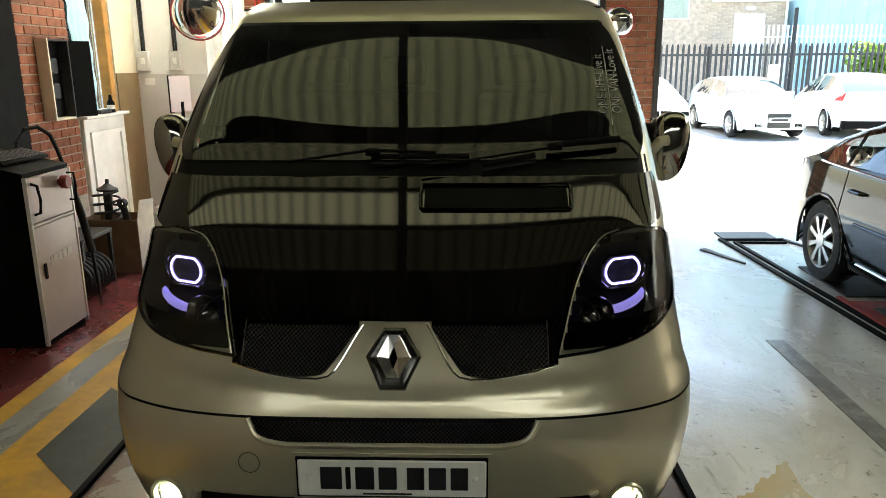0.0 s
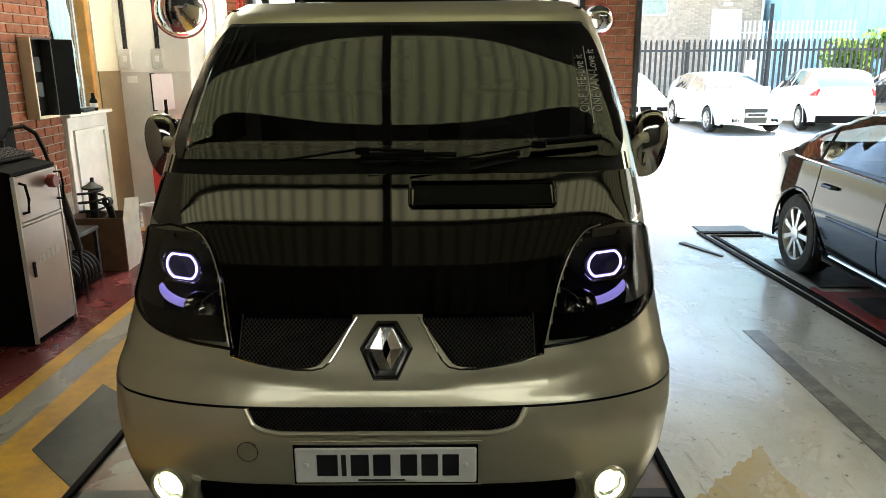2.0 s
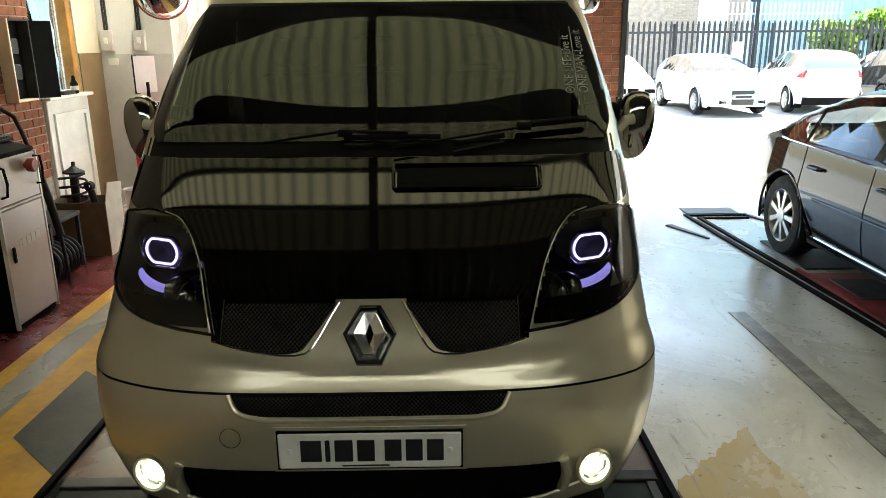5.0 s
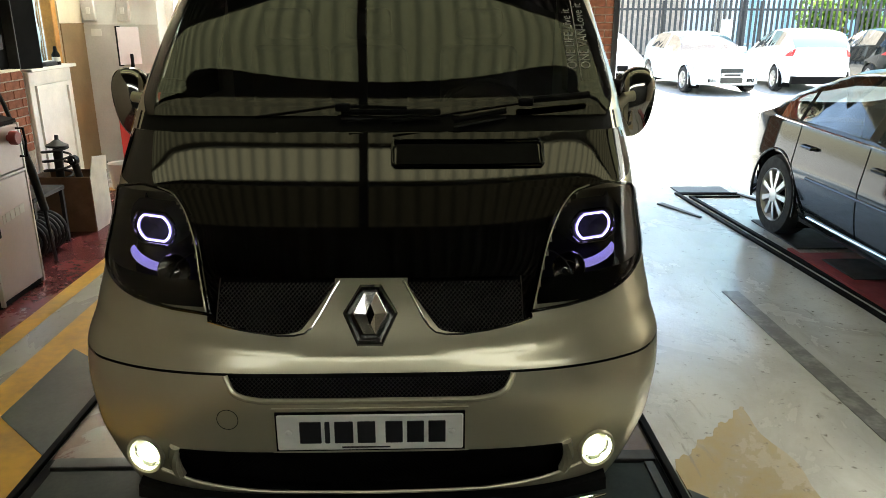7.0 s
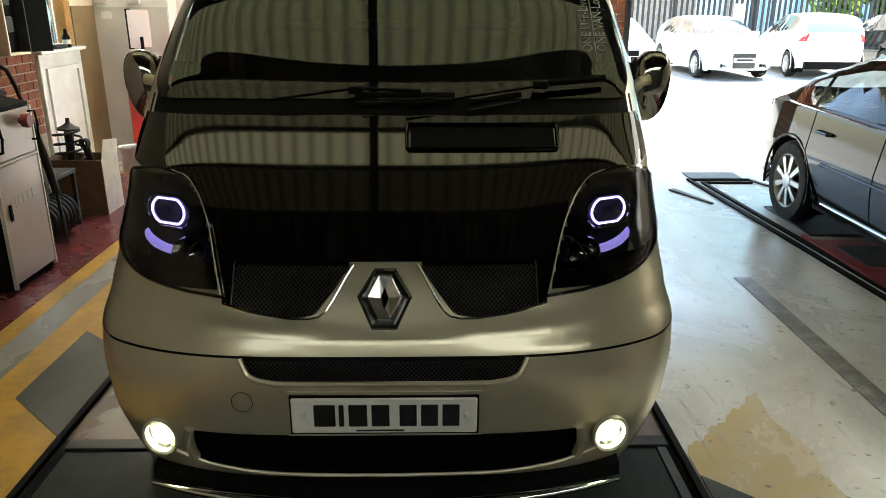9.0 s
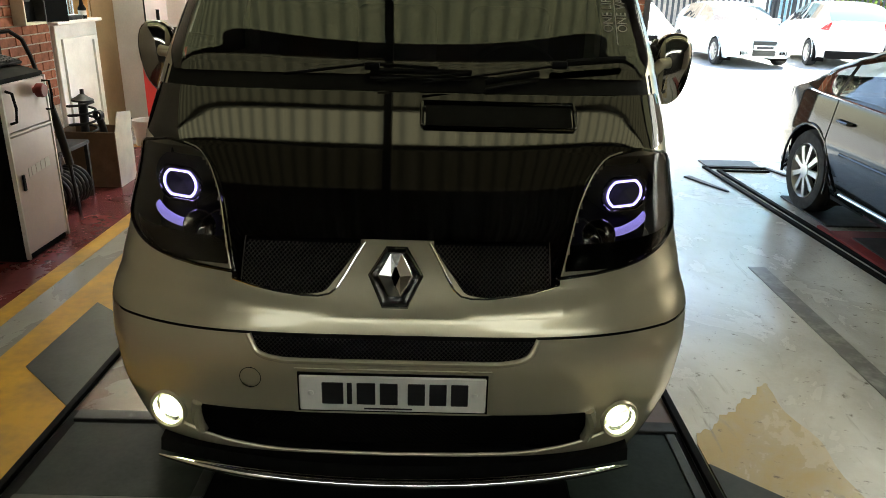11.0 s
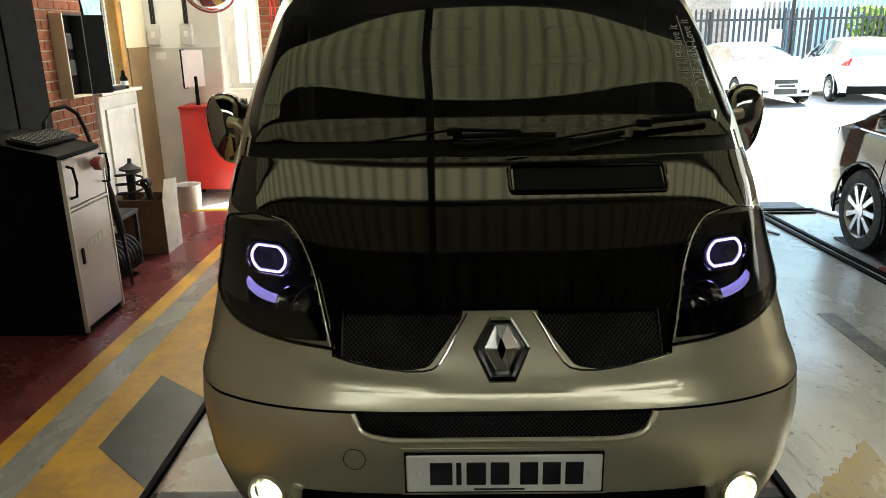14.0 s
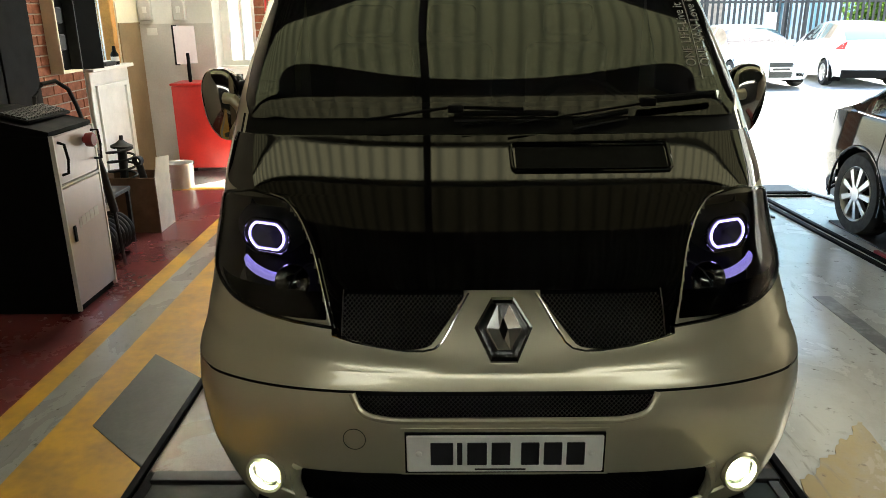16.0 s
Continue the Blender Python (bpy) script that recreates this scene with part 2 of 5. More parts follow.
def cyl(bm, a, b, r, r2=None, seg=16, caps=True):
    a, b = Vector(a), Vector(b)
    q = (b - a).to_track_quat("Z", "Y")
    bmesh.ops.create_cone(bm, cap_ends=caps, segments=seg, radius1=r, radius2=r if r2 is None else r2, depth=(b - a).length, matrix=Matrix.LocRotScale((a + b) / 2, q, None))
    return bm


def tube(bm, pts, r, seg=8, closed=False):
    """A round bar along points."""
    pts = [Vector(p) for p in pts]
    n = len(pts)
    rings = []
    up = Vector((0.13, 0.31, 0.94))
    for i, p in enumerate(pts):
        if closed:
            d = pts[(i + 1) % n] - pts[i - 1]
        else:
            d = pts[min(i + 1, n - 1)] - pts[max(i - 1, 0)]
        d.normalize()
        s = d.cross(up)
        s = s.normalized() if s.length > 1e-3 else Vector((1, 0, 0))
        t = s.cross(d)
        rings.append([bm.verts.new(p + r * (math.cos(k * math.tau / seg) * s + math.sin(k * math.tau / seg) * t)) for k in range(seg)])
    for i in range(n if closed else n - 1):
        a, b = rings[i], rings[(i + 1) % n]
        for k in range(seg):
            bm.faces.new((a[k], a[(k + 1) % seg], b[(k + 1) % seg], b[k]))
    if not closed:
        bm.faces.new(rings[0][::-1])
        bm.faces.new(rings[-1])
    return bm


def grid(bm, rows, thick=None, keep=None):
    """A sheet over rows of points; thick: vector or depth by which its rim is turned in and back."""
    vs = [[bm.verts.new(p) for p in r] for r in rows]
    for j in range(len(vs) - 1):
        for i in range(len(vs[0]) - 1):
            if keep is None or keep(j, i):
                f = (vs[j][i], vs[j][i + 1], vs[j + 1][i + 1], vs[j + 1][i])
                if len({tuple(round(c, 6) for c in v.co) for v in f}) >= 3:
                    try:
                        bm.faces.new(f)
                    except ValueError:
                        pass
    loose = [v for v in bm.verts if not v.link_faces]
    bmesh.ops.delete(bm, geom=loose, context="VERTS")
    if thick:
        rim = [e for e in bm.edges if e.is_boundary]
        r = bmesh.ops.extrude_edge_only(bm, edges=rim)
        bmesh.ops.translate(bm, verts=[g for g in r["geom"] if isinstance(g, bmesh.types.BMVert)], vec=Vector(thick))
    return bm


def lathe(bm, prof, origin, axis, seg=32):
    """A turned form: prof is (distance along the axis, radius)."""
    q = Vector(axis).to_track_quat("Z", "Y").to_matrix()
    o = Vector(origin)
    rows = []
    for h, r in prof:
        rows.append([bm.verts.new(o + q @ Vector((r * math.cos(k * math.tau / seg), r * math.sin(k * math.tau / seg), h))) for k in range(seg)])
    for a, b in zip(rows, rows[1:]):
        for k in range(seg):
            bm.faces.new((a[k], a[(k + 1) % seg], b[(k + 1) % seg], b[k]))
    return bm


def prism(bm, poly, axis, d0, d1):
    """A flat outline of (u, v) pushed along an axis: 'x' takes (y, z), 'y' takes (x, z), 'z' takes (x, y)."""
    def at(u, v, d):
        return {"x": (d, u, v), "y": (u, d, v), "z": (u, v, d)}[axis]
    a = [bm.verts.new(at(u, v, d0)) for u, v in poly]
    b = [bm.verts.new(at(u, v, d1)) for u, v in poly]
    bm.faces.new(a)
    bm.faces.new(b[::-1])
    for i in range(len(a)):
        bm.faces.new((a[i], a[i - 1], b[i - 1], b[i]))
    return bm


def spline(xs, ys):
    """A smooth curve through points, that does not overshoot."""
    xs, ys = np.array(xs, float), np.array(ys, float)
    h, d = np.diff(xs), np.diff(ys) / np.diff(xs)
    m = np.zeros(len(xs))
    m[0], m[-1] = d[0], d[-1]
    for i in range(1, len(xs) - 1):
        m[i] = 0 if d[i - 1] * d[i] <= 0 else (h[i - 1] + h[i]) / (h[i - 1] / d[i] + h[i] / d[i - 1])

    def f(x):
        x = min(max(x, xs[0]), xs[-1])
        i = min(int(np.searchsorted(xs, x, "right")) - 1, len(xs) - 2)
        t = (x - xs[i]) / h[i]
        return float(ys[i] * (1 + 2 * t) * (1 - t) ** 2 + m[i] * h[i] * t * (1 - t) ** 2 + ys[i + 1] * t * t * (3 - 2 * t) + m[i + 1] * h[i] * t * t * (t - 1))
    return f


def lin(a, b, n):
    return [a + (b - a) * i / (n - 1) for i in range(n)]


# ---- the building ----
BACK, LEFT, RIGHT, FRONT, EAVES = 6.1, -3.2, 9.0, -7.0, 4.6
thing("ground", B(-150, 150, -150, 250, -0.3, -0.012), YARD, "pale sunlit concrete yard ground reaching far off", "ground", kind="structure", smooth=False)
floor_bm = B(LEFT - 0.3, RIGHT + 0.3, FRONT - 0.3, BACK + 0.6, -0.2, 0)
thing("floor", floor_bm, CONCRETE, "worn grey painted concrete workshop floor with scuffs", "floor", kind="structure", smooth=False)


def floor_mark(name, x0, x1, y0, y1, m, label, h=0.004):
    return thing(name, B(x0, x1, y0, y1, 0, h), m, label, "floor marking", kind="structure", smooth=False)


floor_mark("red_floor", LEFT, -1.985, FRONT, 4.93, RED_FLOOR, "glossy dark red painted floor beside the wall")
floor_mark("grey_strip", -1.88, -1.72, FRONT, 4.93, GREY_STRIP, "scuffed grey floor strip between two yellow lines, darkened for weaker light")
floor_mark("yellow_line", -1.985, -1.88, FRONT, 4.93, YELLOW, "worn yellow painted line along the red floor", 0.005)
floor_mark("yellow_line", LEFT, -1.88, 4.93, 5.05, YELLOW, "worn yellow painted line across the bay's end", 0.005)
floor_mark("yellow_band", -1.72, -1.26, FRONT, 5.0, YELLOW, "broad worn yellow painted band beside the lift", 0.005)
thing("steel_plate", prism(bmesh.new(), [(-1.57, 0.85), (-1.56, 1.49), (-1.258, 1.24), (-1.258, 0.56)], "z", 0, 0.009), GREY_PATCH, "dark grey slanted plate let into the yellow band", "floor plate", kind="structure", smooth=False)
# the other band is worn to a ragged edge
ragged = [(1.06, FRONT)] + [(1.06, 0.42)] + [(1.06 + 0.44 * t, 0.45 + 0.42 * t + 0.014 * math.sin(t * 23) + 0.010 * math.sin(t * 61)) for t in lin(0.04, 0.98, 30)]
ragged += [(1.49 + 0.022 * math.sin(y * 5.3) + 0.014 * math.sin(y * 17.1), y) for y in lin(0.84, FRONT, 120)]
thing("yellow_band", prism(bmesh.new(), ragged, "z", 0, 0.005), YELLOW_WORN, "broad worn yellow painted band with ragged edges", "floor marking", kind="structure", smooth=False)
floor_mark("lift_bay_floor", -1.226, 1.013, 0.545, 5.0, RED_BAY, "faded brownish red painted floor under the van", 0.003)
thing("steel_plate", prism(bmesh.new(), [(1.06, 0.30), (1.36, 0.03), (1.36, -0.55), (1.06, -0.30)], "z", 0, 0.009), GREY_PATCH, "dark grey slanted plate let into the yellow band", "floor plate", kind="structure", smooth=False)
floor_mark("floor_joint", 1.93, 2.03, FRONT, 2.2, DARK_LINE, "dark joint line across the concrete floor", 0.004)


def wall(name, x0, x1, y0, y1, z0, z1, m, label):
    return thing(name, B(x0, x1, y0, y1, z0, z1), m, label, "wall", kind="structure", smooth=False)


wall("wall_left_front", LEFT - 0.3, LEFT, FRONT, 4.58, 0, EAVES, MORTAR, "red brick wall with pale mortar joints")
wall("wall_left_below", LEFT - 0.3, LEFT, 4.58, 5.39, 0, 1.10, WHITE_WALL, "white wall below the window")
wall("wall_left_above", LEFT - 0.3, LEFT, 4.58, 5.39, 2.6, EAVES, CREAM, "cream wall above the window")
wall("wall_left_pillar", LEFT - 0.3, LEFT, 5.39, 6.4, 0, EAVES, CREAM, "cream painted pillar")
wall("wall_back_left", LEFT, -2.46, 5.88, BACK + 0.3, 0, EAVES, WHITE_WALL, "white painted back wall")
wall("wall_back_sill", -2.46, -2.10, BACK, BACK + 0.3, 0, 1.05, WHITE_WALL, "white painted wall below a window")
wall("wall_back_head", -2.46, -2.10, BACK, BACK + 0.3, 2.3, EAVES, WHITE_WALL, "white painted wall above a window")
wall("wall_back_pier", -2.10, -1.88, BACK, BACK + 0.3, 0, EAVES, MORTAR, "narrow red brick pier")
wall("wall_back_middle", 1.62, 2.15, BACK, BACK + 0.3, 0, EAVES, MORTAR, "red brick pier between two door openings")
wall("wall_back_head_left", -1.88, 1.62, BACK, BACK + 0.3, 3.0, EAVES, CREAM, "wall above the door opening")
wall("wall_back_head_right", 2.15, 6.3, BACK, BACK + 0.3, 3.0, EAVES, CREAM, "wall above the door opening")
wall("wall_back_right", 6.3, RIGHT, BACK, BACK + 0.3, 0, EAVES, MORTAR, "brick wall beside the door opening")
wall("wall_right", RIGHT, RIGHT + 0.3, FRONT, BACK + 0.3, 0, EAVES, MORTAR, "plain wall closing the workshop")
wall("wall_front", LEFT - 0.3, RIGHT + 0.3, FRONT - 0.3, FRONT, 0, EAVES, STEEL_DARK, "dark closed end wall of the workshop")


def roof_panel(bm, x0, x1, y0, y1, z, pitch=0.155, depth=0.038):
    """Sheeting with rounded ribs that run along y."""
    n = round((x1 - x0) / pitch)
    xs = []
    for k in range(n):
        for t, h in ((0.0, 0.0), (0.12, 0.1), (0.26, 0.62), (0.38, 0.95), (0.5, 1.0), (0.62, 0.95), (0.74, 0.62), (0.88, 0.1)):
            xs.append((x0 + (k + t) * (x1 - x0) / n, h * depth))
    xs.append((x1, 0))
    return grid(bm, [[(a, y, z + h) for a, h in xs] for y in (y0, y1)])


SPLIT = 5.2
W0, W1 = LEFT - 0.3, RIGHT + 0.3
bm = bmesh.new()
for xa, xb, ya, yb in ((W0, SPLIT, FRONT - 0.3, -6.6), (W0, SPLIT, -5.0, 0.40), (W0, SPLIT, 2.58, BACK + 0.3), (SPLIT, W1, FRONT - 0.3, 1.5)):
    roof_panel(bm, xa, xb, ya, yb, EAVES)
thing("ceiling", bm, ROOF_SHEET, "grey ribbed steel roof sheeting", "ceiling", kind="structure")
# bands of one rooflight, lightness put into each sheet's colour to grade the reflections
for ya, yb, m, words in ((0.40, 0.97, ROOFLIGHT_DIM, "darkest-toned"), (0.97, 1.22, ROOFLIGHT_MID, "bright-toned"), (1.22, 1.69, ROOFLIGHT_DULL, "dim-toned"), (1.69, 2.58, ROOFLIGHT, "bright-toned")):
    thing("ceiling_rooflight", roof_panel(bmesh.new(), W0, SPLIT, ya, yb, EAVES), m, words + " ribbed translucent rooflight sheeting", "ceiling", kind="structure")
# two unseen bright sheets added as fill light: van front, then right bay
thing("ceiling_rooflight", roof_panel(bmesh.new(), W0, SPLIT, -6.6, -5.0, EAVES), ROOFLIGHT_FILL, "added ribbed translucent sheeting, out of view, that brightens the workshop", "ceiling", kind="structure")
thing("ceiling_rooflight", roof_panel(bmesh.new(), SPLIT, W1, 1.5, BACK + 0.3, EAVES), ROOFLIGHT_FILL, "added ribbed translucent sheeting, out of view, that brightens the workshop", "ceiling", kind="structure")
for y, w in ((-3.0, 0.05), (-1.2, 0.05), (0.97, 0.022), (1.22, 0.018), (1.69, 0.065), (2.62, 0.06), (4.9, 0.05)):
    thing("roof_beam", B(W0, W1, y - w, y + w, EAVES - 0.07, EAVES - 0.002), STEEL_DARK, "dark steel purlin under the roof sheeting", "roof beam", "roof beams", "structure", False)
for x in (-0.3, 5.2):
    thing("roof_beam", B(x - 0.03, x + 0.03, FRONT, BACK, EAVES - 0.20, EAVES - 0.072), STEEL_DARK, "dark steel main beam under the purlins", "roof beam", "roof beams", "structure", False)

for x, y0 in ((-2.1, 4.2), (6.5, 2.5)):
    batten = root("strip_light", "white fluorescent strip light hung from the roof", "strip light", x, y0 + 0.75, 3.7, "strip lights")
    part("tray", B(x - 0.07, x + 0.07, y0, y0 + 1.5, 3.72, 3.78, 0.008, 1), WHITE_PAINT, batten)
    part("tube", cyl(bmesh.new(), (x, y0 + 0.03, 3.70), (x, y0 + 1.47, 3.70), 0.019, seg=12), TUBE_GLOW, batten, "lit fluorescent tube")
    for y in (y0 + 0.2, y0 + 1.3):
        part("hanger", cyl(bmesh.new(), (x, y, 3.78), (x, y, EAVES + 0.01), 0.006, seg=6), STEEL_DARK, batten)

# ---- the van ----
van = root("van", "champagne silver panel van with a black bonnet, parked on the lift", "van")
ZK = [0.16, 0.24, 0.32, 0.40, 0.50, 0.615, 0.69, 0.76, 0.83, 0.93, 1.125, 1.285, 1.50, 1.72, 1.80, 1.835]
nose = spline(ZK, [0.05, 0.015, -0.005, -0.02, -0.018, 0.008, 0.06, 0.11, 0.165, 0.293, 0.570, 0.799, 1.109, 1.426, 1.545, 1.64])
half = spline([0.16, 0.24, 0.32, 0.42, 0.54, 0.615, 0.70, 0.80, 0.95, 1.10, 1.25, 1.50, 1.72, 1.80, 1.835], [0.77, 0.81, 0.85, 0.885, 0.906, 0.908, 0.894, 0.893, 0.908, 0.93, 0.932, 0.90, 0.865, 0.835, 0.79])
bow = spline([0.16, 0.615, 0.76, 0.93, 1.10, 1.25, 1.72, 1.835], [0.33, 0.33, 0.38, 0.42, 0.42, 0.39, 0.17, 0.17])
flat = spline([0.16, 0.615, 0.74, 0.80, 0.93, 1.05, 1.18, 1.30, 1.50, 1.72, 1.835], [0.33, 0.33, 0.40, 0.43, 0.334, 0.201, 0.139, 0.08, 0.09, 0.157, 0.16])
dip = spline([0.16, 0.70, 0.80, 1.30, 1.50, 1.72, 1.835], [0.0, 0.0, 0.02, 0.02, 0.048, 0.015, 0.0])
TURNED = 0.13


def skin(x, z, out=0.0):
    """The place on the van's front skin at that breadth and height, moved out along its normal."""
    def y_at(x, z):
        w = half(z)
        a = min(abs(x), w)
        # nearly flat across the middle, rounded off towards the sides
        y = nose(z) - dip(z) * a * a + flat(z) * a ** 4
        y += (bow(z) * w ** 4 + dip(z) * w * w - flat(z) * w ** 4) * (a / w) ** 20
        y -= 0.006 * math.exp(-((z - 0.662 - 0.09 * a * a) / 0.022) ** 2)
        c = a - (w - TURNED)
        return y + (TURNED - math.sqrt(max(0.0, TURNED ** 2 - c * c)) if c > 0 else 0)
    y = y_at(x, z)
    if out:
        e = 0.004
        a = abs(x)
        sx = 1 if x >= 0 else -1
        a0 = min(a, half(z) - 0.012)
        dx = (y_at(a0 + e, z) - y_at(a0 - e, z)) / (2 * e) * sx
        dz = (y_at(x, z + e) - y_at(x, z - e)) / (2 * e)
        n = Vector((dx, -1, dz)).normalized()
        return Vector((x, y, z)) + n * out
    return Vector((x, y, z))


def patch(left, right, z0, z1, nx=24, nz=24, out=0.0, depth=None, bm=None):
    """A piece of the front skin between two edges given as breadths over the height."""
    rows = [[skin(x, z, out) for x in lin(left(z), right(z), nx)] for z in lin(z0, z1, nz)]
    return grid(bm or bmesh.new(), rows, depth)


lamp_in = spline([0.752, 0.85, 0.95, 1.0, 1.03, 1.045], [0.458, 0.494, 0.552, 0.598, 0.65, 0.745])
lamp_out = spline([0.752, 0.758, 0.775, 0.80, 0.84, 0.88, 0.95, 1.0, 1.03, 1.045], [0.46, 0.55, 0.70, 0.79, 0.855, 0.870, 0.875, 0.868, 0.84, 0.76])
glass_half = spline([1.232, 1.30, 1.40, 1.56, 1.68, 1.72], [0.80, 0.838, 0.845, 0.825, 0.80, 0.775])
grille_low = spline([0.10, 0.17, 0.20, 0.26, 0.455], [0.83, 0.745, 0.715, 0.708, 0.735])


def in_lamp(x, z, m=0.012):
    return 0.752 + m < z < 1.045 - m and lamp_in(z) + m < abs(x) < lamp_out(z) - m


def in_glass(x, z, m=0.02):
    return 1.232 + m < z < 1.72 - m and abs(x) < glass_half(z) - m


def mesh_main(x, z, m=0.0):
    return 0.10 < abs(x) < 0.44 - m and grille_low(abs(x)) + m < z < 0.838 - m and abs(x) > 0.10 + (0.83 - z) * 0.55 + m


slot_half = spline([0.545, 0.552, 0.565, 0.59, 0.611], [0.30, 0.345, 0.375, 0.392, 0.402])


def mesh_slot(x, z, m=0.0):
    return 0.545 + m < z < 0.611 - m and abs(x) < slot_half(z) - m


low_edge = spline([0.0, 0.3, 0.5, 0.62], [0.228, 0.235, 0.262, 0.30])


def mesh_low(x, z, m=0.0):
    return abs(x) < 0.56 - m and low_edge(abs(x)) + m < z < 0.375 - m


def front_rows(z_list, n):
    return [[skin(math.sin(t) * half(z), z) for t in lin(-math.pi / 2, math.pi / 2, n)] for z in z_list]


def keep_cells(rows, hole):
    def keep(j, i):
        p = (Vector(rows[j][i]) + Vector(rows[j + 1][i + 1])) / 2
        return not hole(p.x, p.z)
    return keep


END, AX1, AX2 = 4.75, 0.95, 4.04
up_z = lin(0.618, 1.835, 122)
rows = front_rows(up_z, 161)
bm = bmesh.new()
grid(bm, rows, keep=keep_cells(rows, lambda x, z: in_lamp(x, z) or in_glass(x, z) or mesh_main(x, z, -0.008)))


def side_open(y, z):
    wheel = any((y - a) ** 2 + (z - 0.33) ** 2 < 0.38 ** 2 for a in (AX1, AX2))
    return wheel or (1.20 < z < 1.66 and 1.22 + (z - 1.2) * 0.92 < y < 2.25)


side_z = lin(0.16, 0.61, 14) + lin(0.618, 1.835, 41)
for s in (-1, 1):
    srows = []
    for z in side_z:
        y0 = skin(half(z), z).y
        srows.append([(s * half(z), y0 + (END - y0) * t, z) for t in lin(0, 1, 90)])
    grid(bm, srows, keep=lambda j, i: not side_open((srows[j][i][1] + srows[j + 1][i + 1][1]) / 2, (srows[j][i][2] + srows[j + 1][i + 1][2]) / 2))
top = rows[-1]
grid(bm, [[(p[0], p[1] + (END - p[1]) * k, 1.835 + 0.03 * math.sin(min(1, k * 4) * math.pi / 2) * (1 - (abs(p[0]) / 0.8) ** 4)) for p in top[::4]] for k in lin(0, 1, 30)])
grid(bm, [[(-half(z), END, z), (half(z), END, z)] for z in side_z])
body = part("body", bm, SILVER, van)

# bumper with its slots, and the panel gap above it
rows = front_rows(lin(0.16, 0.611, 72), 181)
bm = grid(bmesh.new(), rows, keep=keep_cells(rows, lambda x, z: mesh_slot(x, z) or mesh_low(x, z)))
bumper = part("bumper", bm, SILVER, van)
bm = grid(bmesh.new(), [[skin(math.sin(t) * half(z), z, -0.012) for t in lin(-1.5, 1.5, 60)] for z in (0.60, 0.63)])
part("panel_gap", bm, BLACK_PLASTIC, van)
# rolled edges of the slots
def edge_loop(pts, r, name, m, parent, label=""):
    return part(name, tube(bmesh.new(), pts, r, 8), m, parent, label)


edge_loop([skin(s * slot_half(z), z, 0.004) for s, z in [(-1, z) for z in lin(0.611, 0.546, 12)]] + [skin(x, 0.545, 0.004) for x in lin(-0.29, 0.29, 24)] + [skin(slot_half(z), z, 0.004) for z in lin(0.546, 0.611, 12)], 0.009, "slot_lip", SILVER, bumper)
for s in (-1, 1):
    edge_loop([skin(s * (0.562 + 0.012 * math.sin(t * math.pi)), 0.392 + (low_edge(0.56) - 0.392) * t, 0.001) for t in lin(0, 1, 12)], 0.016, "intake_edge", SILVER, bumper)
edge_loop([skin(x, low_edge(abs(x)), 0.006) for x in lin(-0.62, 0.62, 40)], 0.006, "lower_trim_bar", SILVER, bumper)
for s in (-1, 1):
    edge_loop([skin(s * x, z, 0.003) for x, z in [(0.092, 0.832), (0.115, 0.80), (0.145, 0.752), (0.165, 0.724), (0.185, 0.710), (0.215, 0.7045), (0.26, 0.7045), (0.33, 0.712), (0.40, 0.722), (0.462, 0.735)]], 0.0035, "grille_trim", CHROME, body, "thin chrome line under the grille")


# clean silver edges round the grille: the nose and the strips below it
nose_bm = patch(lambda z: -(0.096 + (0.838 - z) * 0.55), lambda z: 0.096 + (0.838 - z) * 0.55, 0.700, 0.838, 20, 14, 0.003, (0, 0.02, 0))
for s in (-1, 1):
    grid(nose_bm, [[skin(s * x, 0.66 + (max(grille_low(x), 0.7) - 0.66) * t, 0.003 * min(1, t * 2) + 0.0003) for t in lin(0, 1, 8)] for x in lin(0.0, 0.47, 40)])
part("nose_panel", nose_bm, SILVER, van)


def wire_mesh(inside, z0, z1, xm, pitch, out, width=0.0016):
    """Crossed wires laid on the skin, cut off at the opening's edge."""
    bm = bmesh.new()
    step = 0.006
    for slant in (-1, 1):
        k = -xm - (z1 - z0)
        while k < xm + (z1 - z0):
            z = z0
            last = None
            while z < z1:
                x = k + slant * (z - (z0 + z1) / 2) * 1.05
                if inside(x, z):
                    d = out + (0.0012 if slant > 0 else 0)
                    p = (bm.verts.new(skin(x - width, z, d)), bm.verts.new(skin(x, z, d + 0.0016)), bm.verts.new(skin(x + width, z, d)))
                    if last:
                        bm.faces.new((last[0], last[1], p[1], p[0]))
                        bm.faces.new((last[1], last[2], p[2], p[1]))
                    last = p
                else:
                    last = None
                z += step
            k += pitch
    loose = [v for v in bm.verts if not v.link_faces]
    bmesh.ops.delete(bm, geom=loose, context="VERTS")
    return bm


for s in (-1, 1):
    bm = wire_mesh(lambda x, z: s * x > 0 and mesh_main(x, z), 0.70, 0.84, 0.46, 0.0125, -0.008)
    g = part("grille", patch(lambda z: s * 0.08, lambda z: s * 0.47, 0.69, 0.86, 30, 20, -0.03), BLACK_PLASTIC, van, "black mesh radiator grille")
    part("wire_mesh", bm, MESH_WIRE, g, "woven dark metal mesh")
    part("grille_frame", tube(bmesh.new(), [skin(s * 0.436, z, 0.004) for z in lin(0.735, 0.838, 8)], 0.002, 6), MESH_WIRE, g)
g = part("bumper_grille", patch(lambda z: -0.43, lambda z: 0.43, 0.53, 0.614, 40, 8, -0.035), BLACK_PLASTIC, van, "narrow black mesh slot in the bumper")
